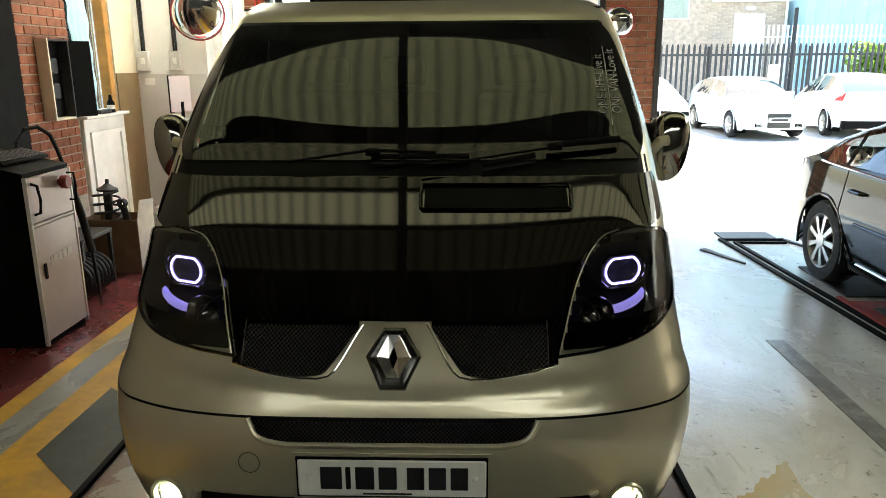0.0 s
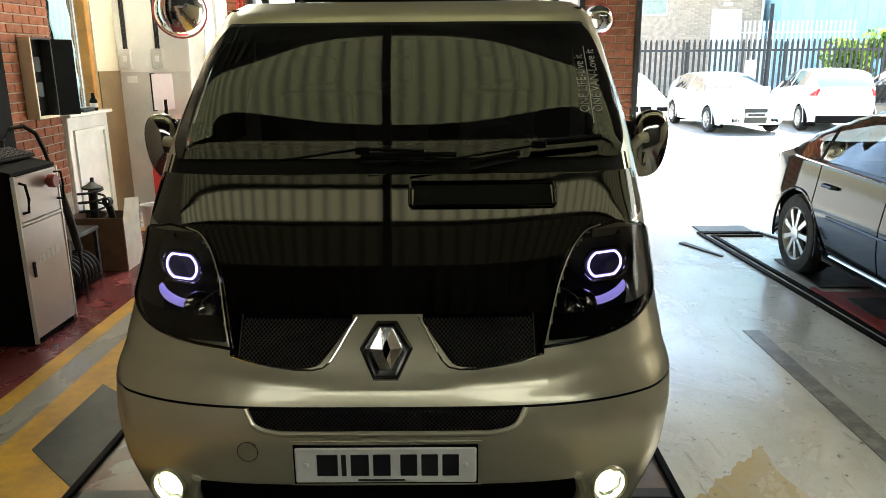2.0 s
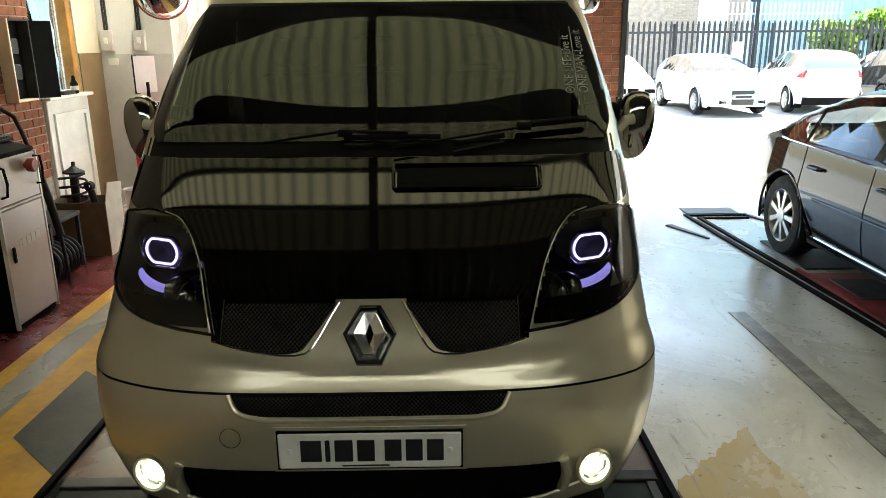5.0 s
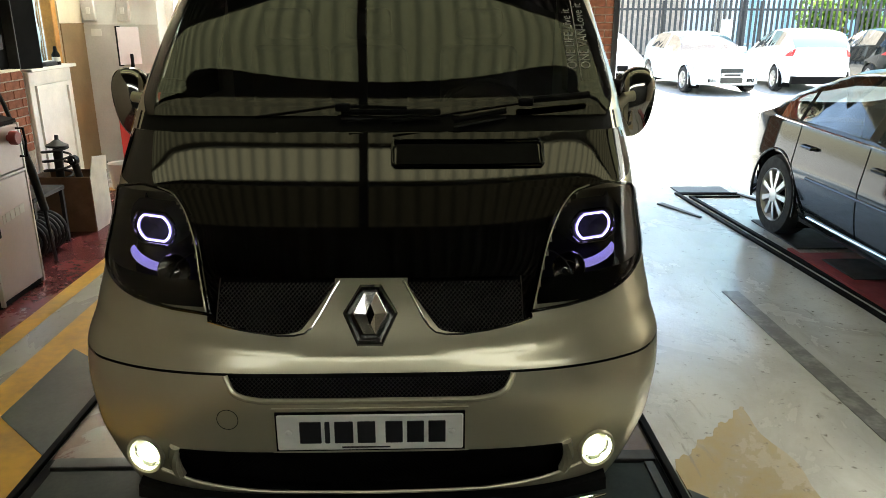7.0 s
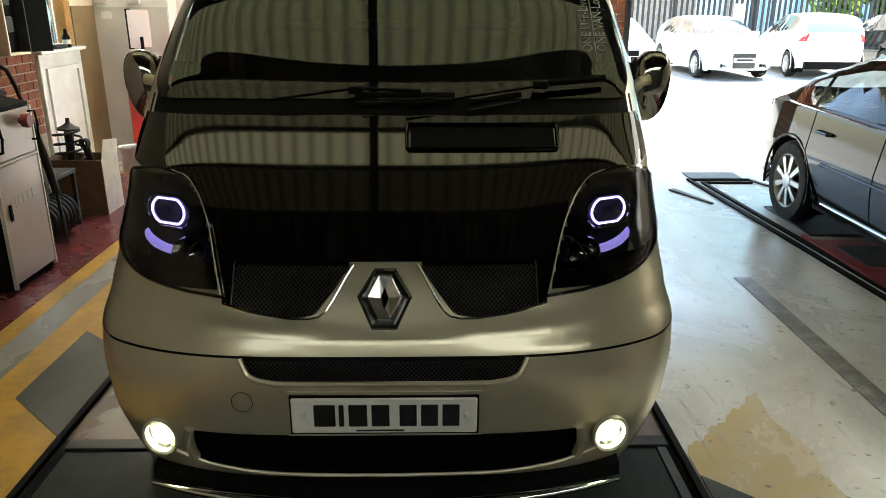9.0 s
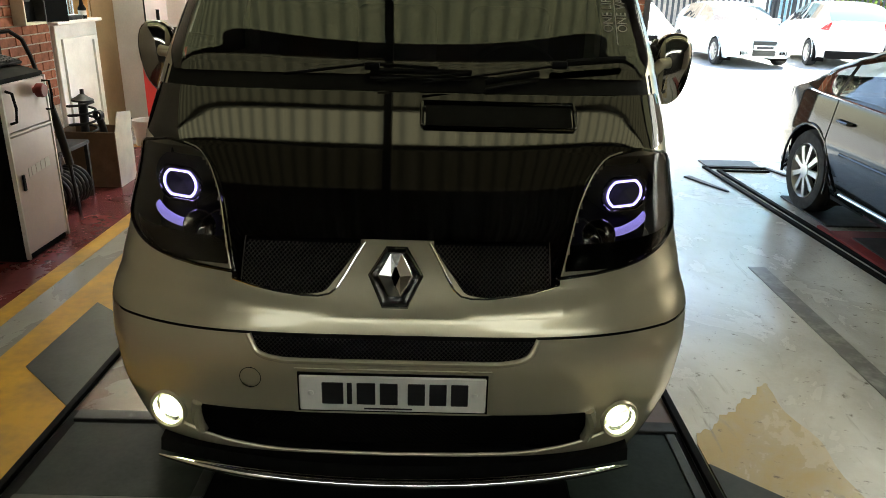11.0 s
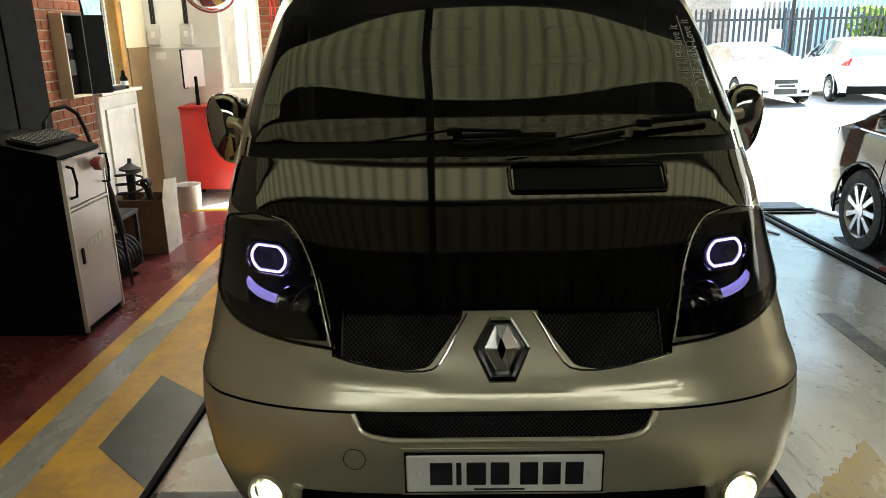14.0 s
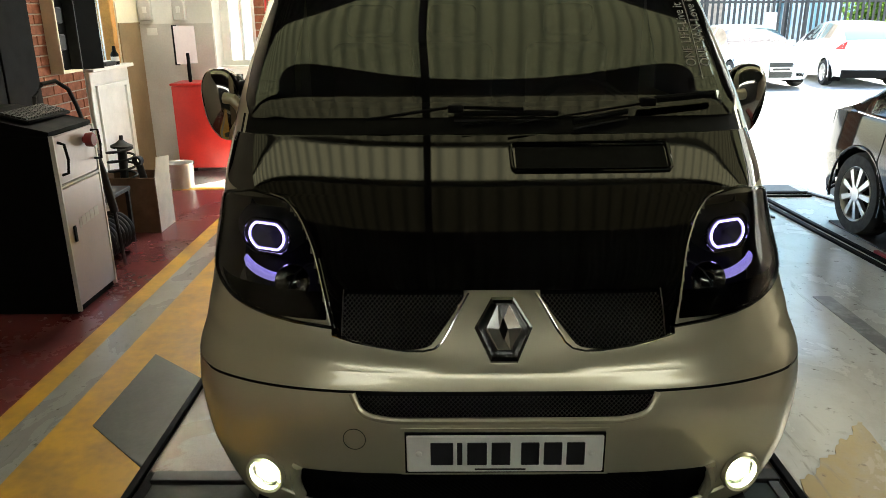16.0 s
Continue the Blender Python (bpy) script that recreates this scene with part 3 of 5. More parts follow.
part("wire_mesh", wire_mesh(mesh_slot, 0.545, 0.611, 0.42, 0.0125, -0.012), MESH_WIRE, g)
g = part("lower_grille", patch(lambda z: -0.64, lambda z: 0.64, 0.20, 0.395, 40, 10, -0.05), BLACK_PLASTIC, van, "dark lower air intake")
part("wire_mesh", wire_mesh(lambda x, z: mesh_low(x, z) and abs(x) < 0.42, 0.225, 0.375, 0.45, 0.016, -0.03), BLACK_PLASTIC, g)
part("cover", patch(lambda z: -0.57, lambda z: 0.57, 0.372, 0.386, 40, 4, 0.003, (0, 0.02, 0)), BLACK_PLASTIC, g)

# tow cap and sensors
part("tow_cap", tube(bmesh.new(), [skin(-0.40 + 0.03 * math.cos(a), 0.488 + 0.03 * math.sin(a), 0.0005) for a in lin(0, math.tau * 23 / 24, 24)], 0.0011, 6, True), BLACK_PLASTIC, bumper)

# black bonnet, its vent and the cowl
def bonnet_edge(z):
    return lamp_in(z) + 0.012


wing = spline([1.04, 1.06, 1.15, 1.19, 1.205], [0.80, 0.852, 0.862, 0.85, 0.83])
bm = grid(bmesh.new(), [[skin(x, z, 0.004) for x in lin(-e, e, 90)] for z, e in [(z, bonnet_edge(z)) for z in lin(0.838, 1.0385, 44)] + [(z, wing(z)) for z in lin(1.0415, 1.188, 36)]], (0, 0.015, 0))
bonnet = part("bonnet", bm, BLACK_GLOSS, van, "gloss black bonnet reflecting the roof")
for s in (-1, 1):
    part("grille_surround", patch(lambda z: s * 0.438, lambda z: s * (lamp_in(max(z, 0.753)) + 0.006), 0.737, 0.838, 6, 14, 0.004, (0, 0.015, 0)), BLACK_GLOSS, bonnet)
vent = part("bonnet_vent", patch(lambda z: 0.066, lambda z: 0.538, 1.100, 1.153, 30, 6, 0.006), BLACK_PLASTIC, bonnet, "matt black air vent plate")
part("vent_frame", tube(bmesh.new(), [skin(x, z, 0.008) for x, z in [(x, 1.094) for x in lin(0.062, 0.54, 16)] + [(0.547, 1.10), (0.552, 1.15)] + [(x, 1.159) for x in lin(0.545, 0.058, 16)] + [(0.052, 1.153), (0.055, 1.10)]], 0.0065, 8, True), BLACK_GLOSS, vent)
part("cowl", patch(lambda z: -0.84, lambda z: 0.84, 1.1905, 1.245, 60, 10, 0.001, (0, 0.02, 0)), BLACK_PLASTIC, van, "black plastic scuttle panel")

# windscreen, black border, wipers, writing
windscreen = part("windscreen", patch(lambda z: -glass_half(z), glass_half, 1.232, 1.72, 80, 50, 0.006), WINDSCREEN, van, "tinted windscreen with a black border")
bm = patch(lambda z: -glass_half(z), glass_half, 1.655, 1.735, 80, 6, 0.003)
patch(lambda z: -glass_half(z) - 0.006, lambda z: glass_half(z) + 0.006, 1.230, 1.262, 80, 5, 0.003, None, bm)
for s in (-1, 1):
    patch(lambda z: s * (glass_half(z) - 0.045), lambda z: s * (glass_half(z) + 0.008), 1.232, 1.73, 6, 40, 0.003, None, bm)
part("black_border", bm, BLACK_PLASTIC, windscreen)
def wiper(blade, arm, joint):
    """A blade lying over the scuttle, its arm in stretches that grow thicker, and the cap at its joint."""
    w = part("wiper", tube(bmesh.new(), [skin(x, z, 0.022) for x, z in blade], 0.010, 8), BLACK_PLASTIC, van, "black windscreen wiper")
    part("rubber", tube(bmesh.new(), [skin(x, z - 0.014, 0.014) for x, z in blade], 0.004, 6), RUBBER, w)
    for a, b in zip(arm, arm[1:]):
        part("wiper_arm", tube(bmesh.new(), [skin(a[0] + (b[0] - a[0]) * t, a[1] + (b[1] - a[1]) * t, 0.034) for t in lin(0, 1, 8)], a[2], 8), BLACK_PLASTIC, w)
    c = skin(joint[0], joint[1], 0.034)
    part("joint_cap", box(bmesh.new(), c.x - 0.026, c.x + 0.026, c.y - 0.016, c.y + 0.016, c.z - 0.013, c.z + 0.013, 0.006, 2), BLACK_PLASTIC, w)


wiper([(x, 1.208 + 0.027 * (x - 0.26) / 0.18) for x in lin(0.26, 0.44, 10)], [(0.05, 1.193, 0.004), (0.50, 1.250, 0.008), (0.537, 1.260, 0.012), (0.737, 1.274, 0.008)], (0.51, 1.253))
wiper([(x, 1.232) for x in lin(-0.125, 0.215, 12)], [(-0.41, 1.210, 0.005), (-0.13, 1.243, 0.006), (0.10, 1.236, 0.006)], (-0.12, 1.238))
part("wiper_link", tube(bmesh.new(), [skin(-0.10 + 0.30 * t, 1.198 + 0.028 * t, 0.03) for t in lin(0, 1, 8)], 0.004, 6), BLACK_PLASTIC, van)


def lettering(text, size):
    cu = bpy.data.curves.new("lettering", "FONT")
    cu.body, cu.size = text, size
    ob = bpy.data.objects.new("lettering", cu)
    me = bpy.data.meshes.new_from_object(ob)
    bpy.data.objects.remove(ob)
    bm = bmesh.new()
    bm.from_mesh(me)
    return bm


for text, x0 in (("ONE LIFE-Live it", 0.725), ("ONE VAN-Love it", 0.777)):
    bm = lettering(text, 0.062)
    for v in bm.verts:
        u, h = v.co.x, v.co.y
        z = 1.373 + u * 0.50
        v.co = skin(x0 - h * 0.85 + 0.08 * (z - 1.373), z, 0.008)
    part("sticker_writing", bm, STICKER, windscreen, "pale grey slogan lettering")
part("sticker_bar", patch(lambda z: 0.733 + 0.08 * (z - 1.36), lambda z: 0.737 + 0.08 * (z - 1.36), 1.335, 1.62, 2, 20, 0.008), STICKER, windscreen)

# number plate with bars in place of its characters
plate = part("number_plate", B(-0.26, 0.26, -0.034, -0.026, 0.40, 0.511, 0.004, 1), PLATE_WHITE, van, "white number plate with dark characters")
part("plate_frame", prism(bmesh.new(), [(-0.265, 0.395), (0.265, 0.395), (0.265, 0.516), (-0.265, 0.516)], "y", -0.0275, 0.0), BLACK_PLASTIC, plate)
for x0, x1 in ((-0.197, -0.137), (-0.127, -0.113), (-0.100, -0.048), (-0.036, 0.014), (0.042, 0.090), (0.102, 0.150), (0.162, 0.210)):
    part("dark_bar", B(x0, x1, -0.0355, -0.0335, 0.4235, 0.4915, 0.002, 1), PLATE_INK, plate)
part("maker_bar", B(-0.08, 0.055, -0.0350, -0.0335, 0.4075, 0.4125), PLATE_INK, plate)
for x in (-0.228, 0.228):
    part("screw_cap", lathe(bmesh.new(), [(0, 0.009), (0.003, 0.008), (0.005, 0.001)], (x, -0.0335, 0.457), (0, -1, 0), 14), PLATE_WHITE, plate)
part("plate_plinth", patch(lambda z: -0.275, lambda z: 0.275, 0.388, 0.524, 12, 6, 0.006, (0, 0.02, 0)), SILVER, bumper)

# badge: dark six-sided surround and a bright faceted lozenge
def on_nose(pts, out):
    return [skin(x, z, out) for x, z in pts]


hexa = [(-0.030, 0.820), (0.030, 0.820), (0.078, 0.754), (0.036, 0.680), (-0.036, 0.680), (-0.078, 0.754)]
bm = bmesh.new()
rings = [[bm.verts.new(p) for p in on_nose([(x * k, 0.748 + (z - 0.748) * k) for x, z in hexa], o)] for k, o in ((1.0, 0.002), (1.0, 0.016), (0.90, 0.022), (0.72, 0.012))]
for a, b in zip(rings, rings[1:]):
    for i in range(6):
        bm.faces.new((a[i], a[i - 1], b[i - 1], b[i]))
bm.faces.new(rings[-1])
badge = part("badge", bm, BLACK_GLOSS, van, "dark surround with a chrome lozenge", smooth=False)
hexb = [(-0.022, 0.812), (0.022, 0.812), (0.060, 0.752), (0.022, 0.692), (-0.022, 0.692), (-0.060, 0.752)]
core = [(-0.002, 0.774), (0.002, 0.774), (0.012, 0.751), (0.002, 0.728), (-0.002, 0.728), (-0.012, 0.751)]
bm = bmesh.new()
o1 = [bm.verts.new(p) for p in on_nose([(x * 0.96, 0.751 + (z - 0.751) * 0.96) for x, z in hexb], 0.014)]
mid = [bm.verts.new(p) for p in on_nose([(a[0] * 0.7 + b[0] * 0.3, a[1] * 0.7 + b[1] * 0.3) for a, b in zip(hexb, core)], 0.028)]
c0 = [bm.verts.new(p) for p in on_nose(core, 0.0165)]
for a, b in ((o1, mid), (mid, c0)):
    for i in range(6):
        bm.faces.new((a[i], a[i - 1], b[i - 1], b[i]))
part("lozenge", bm, BADGE_CHROME, badge, "bright chrome lozenge", smooth=False)

# headlights
for s in (-1, 1):
    hl = part("headlight", patch(lambda z: s * (lamp_in(z) - 0.004), lambda z: s * (lamp_out(z) + 0.004), 0.7525, 1.0445, 20, 40, -0.085), BLACK_PLASTIC, van, "smoked headlight with a glowing ring")
    part("lens", patch(lambda z: s * (lamp_in(z) - 0.008), lambda z: s * (lamp_out(z) + 0.006), 0.7505, 1.0465, 26, 50, 0.010), LENS, hl, "smoked clear plastic lens")
    edge = [(lamp_in(z), z) for z in lin(0.752, 1.045, 26)] + [(x, 1.0455) for x in lin(0.745, 0.755, 3)] + [(lamp_out(z), z) for z in lin(1.045, 0.752, 40)]
    part("lens_rim", tube(bmesh.new(), [skin(s * x, z, 0.003) for x, z in edge], 0.0055, 6, True), BLACK_GLOSS, hl)
    part("rim_line", tube(bmesh.new(), [skin(s * (lamp_in(z) + 0.007), z, 0.012) for z in lin(0.756, 1.036, 30)], 0.0022, 6), SILVER, hl)
    part("bezel", patch(lambda z: s * (lamp_in(z) + 0.0), lambda z: s * (lamp_out(z) - 0.0), 0.7525, 0.835, 20, 12, -0.012), BLACK_GLOSS, hl)
    cx, cz, r = 0.712, 0.955, 0.045
    ctr = skin(s * cx, cz, -0.045)
    ring = []
    for a in lin(0, math.tau * 47 / 48, 48):
        ring.append((1.22 * r * math.cos(a), max(-0.037, min(0.037, r * math.sin(a)))))
    def lamp_pt(u, v, d=0.0):
        return ctr + Vector((u, d + v * 0.10 + s * u * 0.45, v))
    part("reflector", grid(bmesh.new(), [[lamp_pt(k * u * 0.9, k * v * 0.9, 0.03 * (1 - k) - 0.002) for u, v in ring + ring[:1]] for k in (0.02, 0.3, 0.6, 0.85, 1.0)]), STEEL_DARK, hl)
    part("bowl", grid(bmesh.new(), [[lamp_pt(k * u, k * v, d) for u, v in ring + ring[:1]] for k, d in ((1.0, 0.004), (1.25, 0.0), (1.6, 0.012), (2.1, 0.055))]), STEEL_DARK, hl)
    led = bmesh.new()
    for u, v in ring:
        m = Matrix.Translation(lamp_pt(u * 1.06, v * 1.06, -0.004))
        bmesh.ops.create_icosphere(led, subdivisions=1, radius=0.0040, matrix=m)
    part("led_ring", led, HALO, hl, "glowing pale violet light ring")
    part("ring_carrier", tube(bmesh.new(), [lamp_pt(u * 1.06, v * 1.06, 0.0) for u, v in ring], 0.005, 6, True), HALO_SOFT, hl)
    bm = bmesh.new()
    ind = spline([0.60, 0.66, 0.72, 0.77], [0.852, 0.850, 0.857, 0.876])
    grid(bm, [[skin(s * x, ind(x) + h * (0.018 + 0.010 * (x - 0.6) / 0.17) + 0.0, -0.024 + 0.010 * math.sin(h * math.pi)) for x in lin(0.645, 0.76, 24)] for h in lin(0, 1, 8)])
    part("indicator", bm, HALO_SOFT, hl, "violet lit indicator strip")
    mc = skin(s * 0.600, 0.868, -0.05)
    part("main_beam_bowl", lathe(bmesh.new(), [(0.03, 0.052), (0.034, 0.048), (0.012, 0.040), (-0.006, 0.022), (-0.010, 0.001)], mc, (s * 0.12, -1, 0.25), 28), DARK_CHROME, hl, "smoked chrome reflector bowl")
    part("ring_bezel", tube(bmesh.new(), [lamp_pt(u * 1.42, v * 1.42, -0.002) for u, v in ring], 0.004, 6, True), DARK_CHROME, hl)
    part("marker_lamp", grid(bmesh.new(), [[skin(s * x, z, -0.008) for x in lin(0.535, 0.60, 4)] for z in lin(0.785, 0.822, 3)]), BLACK_GLOSS, hl)
    part("rib", tube(bmesh.new(), [skin(s * x, z, -0.02) for x, z in [(0.53, 0.90), (0.555, 0.895), (0.585, 0.875), (0.60, 0.85), (0.605, 0.82)]], 0.003, 6), STEEL_DARK, hl)

# fog lamps and chrome lip
for s in (-1, 1):
    c = skin(s * 0.655, 0.350, 0.0)
    ax = Vector((s * 0.30, -1, 0.0)).normalized()
    fog = part("fog_lamp", lathe(bmesh.new(), [(-0.02, 0.048), (0.012, 0.060), (0.022, 0.056), (0.018, 0.048), (0.0, 0.046)], c, ax), SILVER, van, "round lit fog lamp in a silver ring")
    part("lamp_glass", lathe(bmesh.new(), [(0.006, 0.047), (0.012, 0.036), (0.016, 0.02), (0.017, 0.001)], c, ax), CLEAR, fog)
    part("lamp_bulb", lathe(bmesh.new(), [(-0.004, 0.033), (0.0, 0.022), (0.002, 0.001)], c, ax), FOG_GLOW, fog, "bright white lamp")
    part("reflector", lathe(bmesh.new(), [(0.004, 0.0465), (-0.006, 0.040), (-0.012, 0.030), (-0.014, 0.001)], c, ax), CHROME, fog)
    sp = bpy.data.lights.new("fog_beam", "SPOT")
    sp.energy, sp.color, sp.spot_size, sp.spot_blend, sp.shadow_soft_size = 5, (0.95, 1.0, 0.70), radians(150), 0.9, 0.03
    lo = new("fog_beam", sp)
    lo.matrix_world = look(c + ax * 0.03, c + ax * 2 + Vector((0, 0, -0.55)))
bm = bmesh.new()
rows = []
for x in lin(-0.69, 0.69, 50):
    k = 1 - (abs(x) / 0.70) ** 4
    c = Vector((x, -0.055 + 0.16 * abs(x) ** 2.2, 0.178 + 0.07 * abs(x) ** 2))
    rows.append([c + Vector((0, 0.02 * k * math.cos(a) - 0.01, 0.017 * (0.25 + 0.75 * k) * math.sin(a))) for a in lin(0, math.tau, 13)])
part("chrome_lip", grid(bm, rows), CHROME, van, "chrome trim along the bumper's lower edge")
bm = grid(bmesh.new(), [[(x, y0 + 0.16 * abs(x) ** 2.2, z0 + 0.06 * abs(x) ** 2) for x in lin(-0.70, 0.70, 40)] for y0, z0 in ((0.04, 0.215), (-0.015, 0.205), (-0.025, 0.17), (0.05, 0.15), (0.6, 0.15))])
part("valance", bm, BLACK_PLASTIC, van)

# door mirrors
for s in (-1, 1):
    c = Vector((s * 1.075, 1.40, 1.205))
    bm = bmesh.new()
    rows = []
    for th in lin(-math.pi / 2, math.pi / 2, 17):
        ring_pts = []
        for ph in lin(0, math.tau, 33):
            def sq(v, e):
                return math.copysign(abs(v) ** e, v)
            x = 0.088 * sq(math.cos(th), 0.75) * sq(math.cos(ph), 0.8)
            y = 0.085 * sq(math.cos(th), 0.75) * sq(math.sin(ph), 0.8)
            z = 0.150 * sq(math.sin(th), 0.85)
            ring_pts.append(c + Vector((x + s * 0.018 * z / 0.15, min(y, 0.045), z)))
        rows.append(ring_pts)
    mirror = part("door_mirror", grid(bm, rows), DARK_CHROME, van, "chrome covered door mirror")
    part("mirror_glass", grid(bmesh.new(), [[c + Vector((x, 0.047, z)) for x in lin(-0.07, 0.07, 3)] for z in lin(-0.12, 0.12, 3)]), CHROME, mirror)
    part("mirror_arm", tube(bmesh.new(), [c + Vector((s * dx, dy, dz)) for dx, dy, dz in ((-0.02, -0.075, 0.035), (-0.055, -0.085, 0.03), (-0.085, -0.08, -0.01), (-0.08, -0.07, -0.06), (-0.045, -0.055, -0.10), (-0.02, -0.03, -0.125))], 0.024, 12), SILVER, mirror)
    part("mirror_bracket", tube(bmesh.new(), [c + Vector((s * dx, dy, dz)) for dx, dy, dz in ((-0.03, -0.02, 0.06), (-0.11, 0.02, 0.075), (-0.20, 0.06, 0.06))], 0.030, 10), BLACK_PLASTIC, mirror)
    part("mirror_bracket", tube(bmesh.new(), [c + Vector((s * dx, dy, dz)) for dx, dy, dz in ((-0.03, 0.0, -0.08), (-0.11, 0.04, -0.07), (-0.20, 0.08, -0.06))], 0.022, 10), BLACK_PLASTIC, mirror)
    pane = part("side_window", grid(bmesh.new(), [[(s * (half(z) - 0.006), 1.20 + (z - 1.18) * 0.92 + (2.27 - 1.20 - (z - 1.18) * 0.92) * t, z) for t in lin(0, 1, 4)] for z in lin(1.18, 1.68, 5)]), CLEAR, van, "clear side window")
    for y in (AX1, AX2):
        w = part("wheel", lathe(bmesh.new(), [(-0.10, 0.22), (-0.10, 0.32), (-0.08, 0.33), (0.08, 0.33), (0.10, 0.32), (0.10, 0.22)], (s * 0.82, y, 0.345), (1, 0, 0), 36), RUBBER, van)
        part("rim", lathe(bmesh.new(), [(s * 0.06, 0.22), (s * 0.075, 0.19), (s * 0.05, 0.06), (s * 0.06, 0.001)], (s * 0.82, y, 0.345), (1, 0, 0), 24), ALLOY, w)

# cab: dashboard, seats, bulkhead, steering wheel
dash = part("dashboard", grid(bmesh.new(), [[(x, y + 0.2 * abs(x) ** 2.5, z) for x in lin(-0.86, 0.86, 14)] for y, z in ((0.80, 1.20), (0.95, 1.235), (1.15, 1.235), (1.28, 1.20), (1.32, 1.05), (1.30, 0.7))]), INTERIOR, van)
part("bulkhead", B(-0.88, 0.88, 2.32, 2.35, 0.4, 1.82), INTERIOR, van)
part("headlining", B(-0.80, 0.80, 1.62, 2.32, 1.795, 1.805), INTERIOR, van)
part("cab_floor", B(-0.86, 0.86, 0.75, 2.32, 0.42, 0.45), INTERIOR, van)
part("steering_wheel", tube(bmesh.new(), [(0.42 + 0.19 * math.cos(a), 1.38 + 0.10 * math.sin(a), 1.14 + 0.15 * math.sin(a)) for a in lin(0, math.tau * 31 / 32, 32)], 0.014, 8, True), INTERIOR, van)
for x in (-0.52, -0.12, 0.45):
    seat = part("seat", B(x - 0.2, x + 0.2, 1.62, 2.05, 0.75, 0.92, 0.05, 3), FABRIC, van)
    part("backrest", B(x - 0.2, x + 0.2, 2.02, 2.16, 0.9, 1.42, 0.05, 3), FABRIC, seat)
    part("headrest", B(x - 0.12, x + 0.12, 2.04, 2.13, 1.45, 1.60, 0.035, 3), FABRIC, seat)

# roof rack with a light bar and two horns
rack = root("roof_rack", "black steel roof rack on the van", "roof rack", 0, 2.0, 1.86)
for y in (1.98, 3.2):
    part("cross_bar", tube(bmesh.new(), [(x, y, 1.96) for x in (-0.82, 0, 0.82)], 0.016, 8), BLACK_PLASTIC, rack)
    for s in (-1, 1):
        part("foot", tube(bmesh.new(), [(s * 0.72, y, 1.835), (s * 0.74, y, 1.90), (s * 0.78, y, 1.965)], 0.02, 8), STEEL_DARK, rack)
bar = root("light_bar", "long black light bar with round lamps on the roof rack", "light bar", 0, 1.9, 1.9)
housing = part("housing", B(-0.60, 0.62, 1.885, 1.96, 1.885, 1.97, 0.008), BLACK_PLASTIC, bar)
for k in range(21):
    x = -0.60 + 0.061 + k * 0.055
    part("lamp", lathe(bmesh.new(), [(0.0, 0.024), (0.004, 0.024), (-0.004, 0.014), (-0.008, 0.001)], (x, 1.884, 1.9275), (0, -1, 0), 14), DARK_CHROME, bar)
for k, x in enumerate((0.675, 0.765)):
    horn = root("air_horn", "round black horn on the roof rack", "horn", x, 1.9, 1.92, "horns on the rack")
    part("trumpet", lathe(bmesh.new(), [(0.0, 0.038), (0.006, 0.040), (-0.02, 0.028), (-0.10, 0.012), (-0.11, 0.001)], (x, 1.88, 1.92), (0, -1, 0), 20), BLACK_PLASTIC, horn)
    part("mouth", lathe(bmesh.new(), [(0.002, 0.034), (-0.03, 0.012), (-0.032, 0.001)], (x, 1.88, 1.92), (0, -1, 0), 20), STEEL_DARK, horn)
    part("bracket", B(x - 0.012, x + 0.012, 1.93, 1.99, 1.88, 1.95), STEEL_DARK, horn)

# ---- lift under the van ----
lift = root("vehicle_lift", "black steel floor lift with worn green plates under the van", "vehicle lift", 0, 0, 0)
part("pit_cover", B(-1.226, 1.013, -4.5, 0.02, 0.0, 0.006), BLACK_STEEL, lift)
for x0, x1 in ((-1.258, -1.228), (1.015, 1.045)):
    part("edge_rail", B(x0, x1, -4.5, 5.2, 0.0, 0.022, 0.004, 1), BLACK_STEEL, lift)
part("cross_bar", B(-1.195, 1.0, 0.47, 0.53, 0.0, 0.02, 0.003, 1), STEEL_DARK, lift)
for x0, x1 in ((-1.18, -0.60), (0.55, 0.985)):
    pl = part("plate", B(x0, x1, 0.06, 0.455, 0.0, 0.014, 0.003, 1), GREEN_PLATE, lift, "worn dark green steel plate")
    part("plate_edge", B(x0, x1, 0.03, 0.055, 0.0, 0.020, 0.003, 1), GREY_PATCH, pl)
    part("plate_edge", B(x1 - 0.035, x1, 0.06, 0.455, 0.014, 0.020, 0.002, 1), GREY_PATCH, pl)
part("base_plate", B(-1.226, 1.013, 0.021, 0.544, 0.0, 0.0045), BLACK_STEEL, lift)
part("deck", B(-0.58, 0.53, 0.03, 0.46, 0.0, 0.008), BLACK_STEEL, lift)
cover = root("drain_cover", "small round cast metal cover in the pit floor", "drain cover", -0.51, -0.10, 0.006)
part("rim", lathe(bmesh.new(), [(0.0, 0.075), (0.008, 0.075), (0.008, 0.062), (0.004, 0.060), (0.004, 0.001)], (-0.51, -0.10, 0.006), (0, 0, 1), 28), GREY_PATCH, cover)
for k in range(8):
    a = k * math.tau / 8
    part("rib", cyl(bmesh.new(), (-0.51 + 0.012 * math.cos(a), -0.10 + 0.012 * math.sin(a), 0.014), (-0.51 + 0.060 * math.cos(a), -0.10 + 0.060 * math.sin(a), 0.014), 0.006, seg=6), STEEL_DARK, cover)

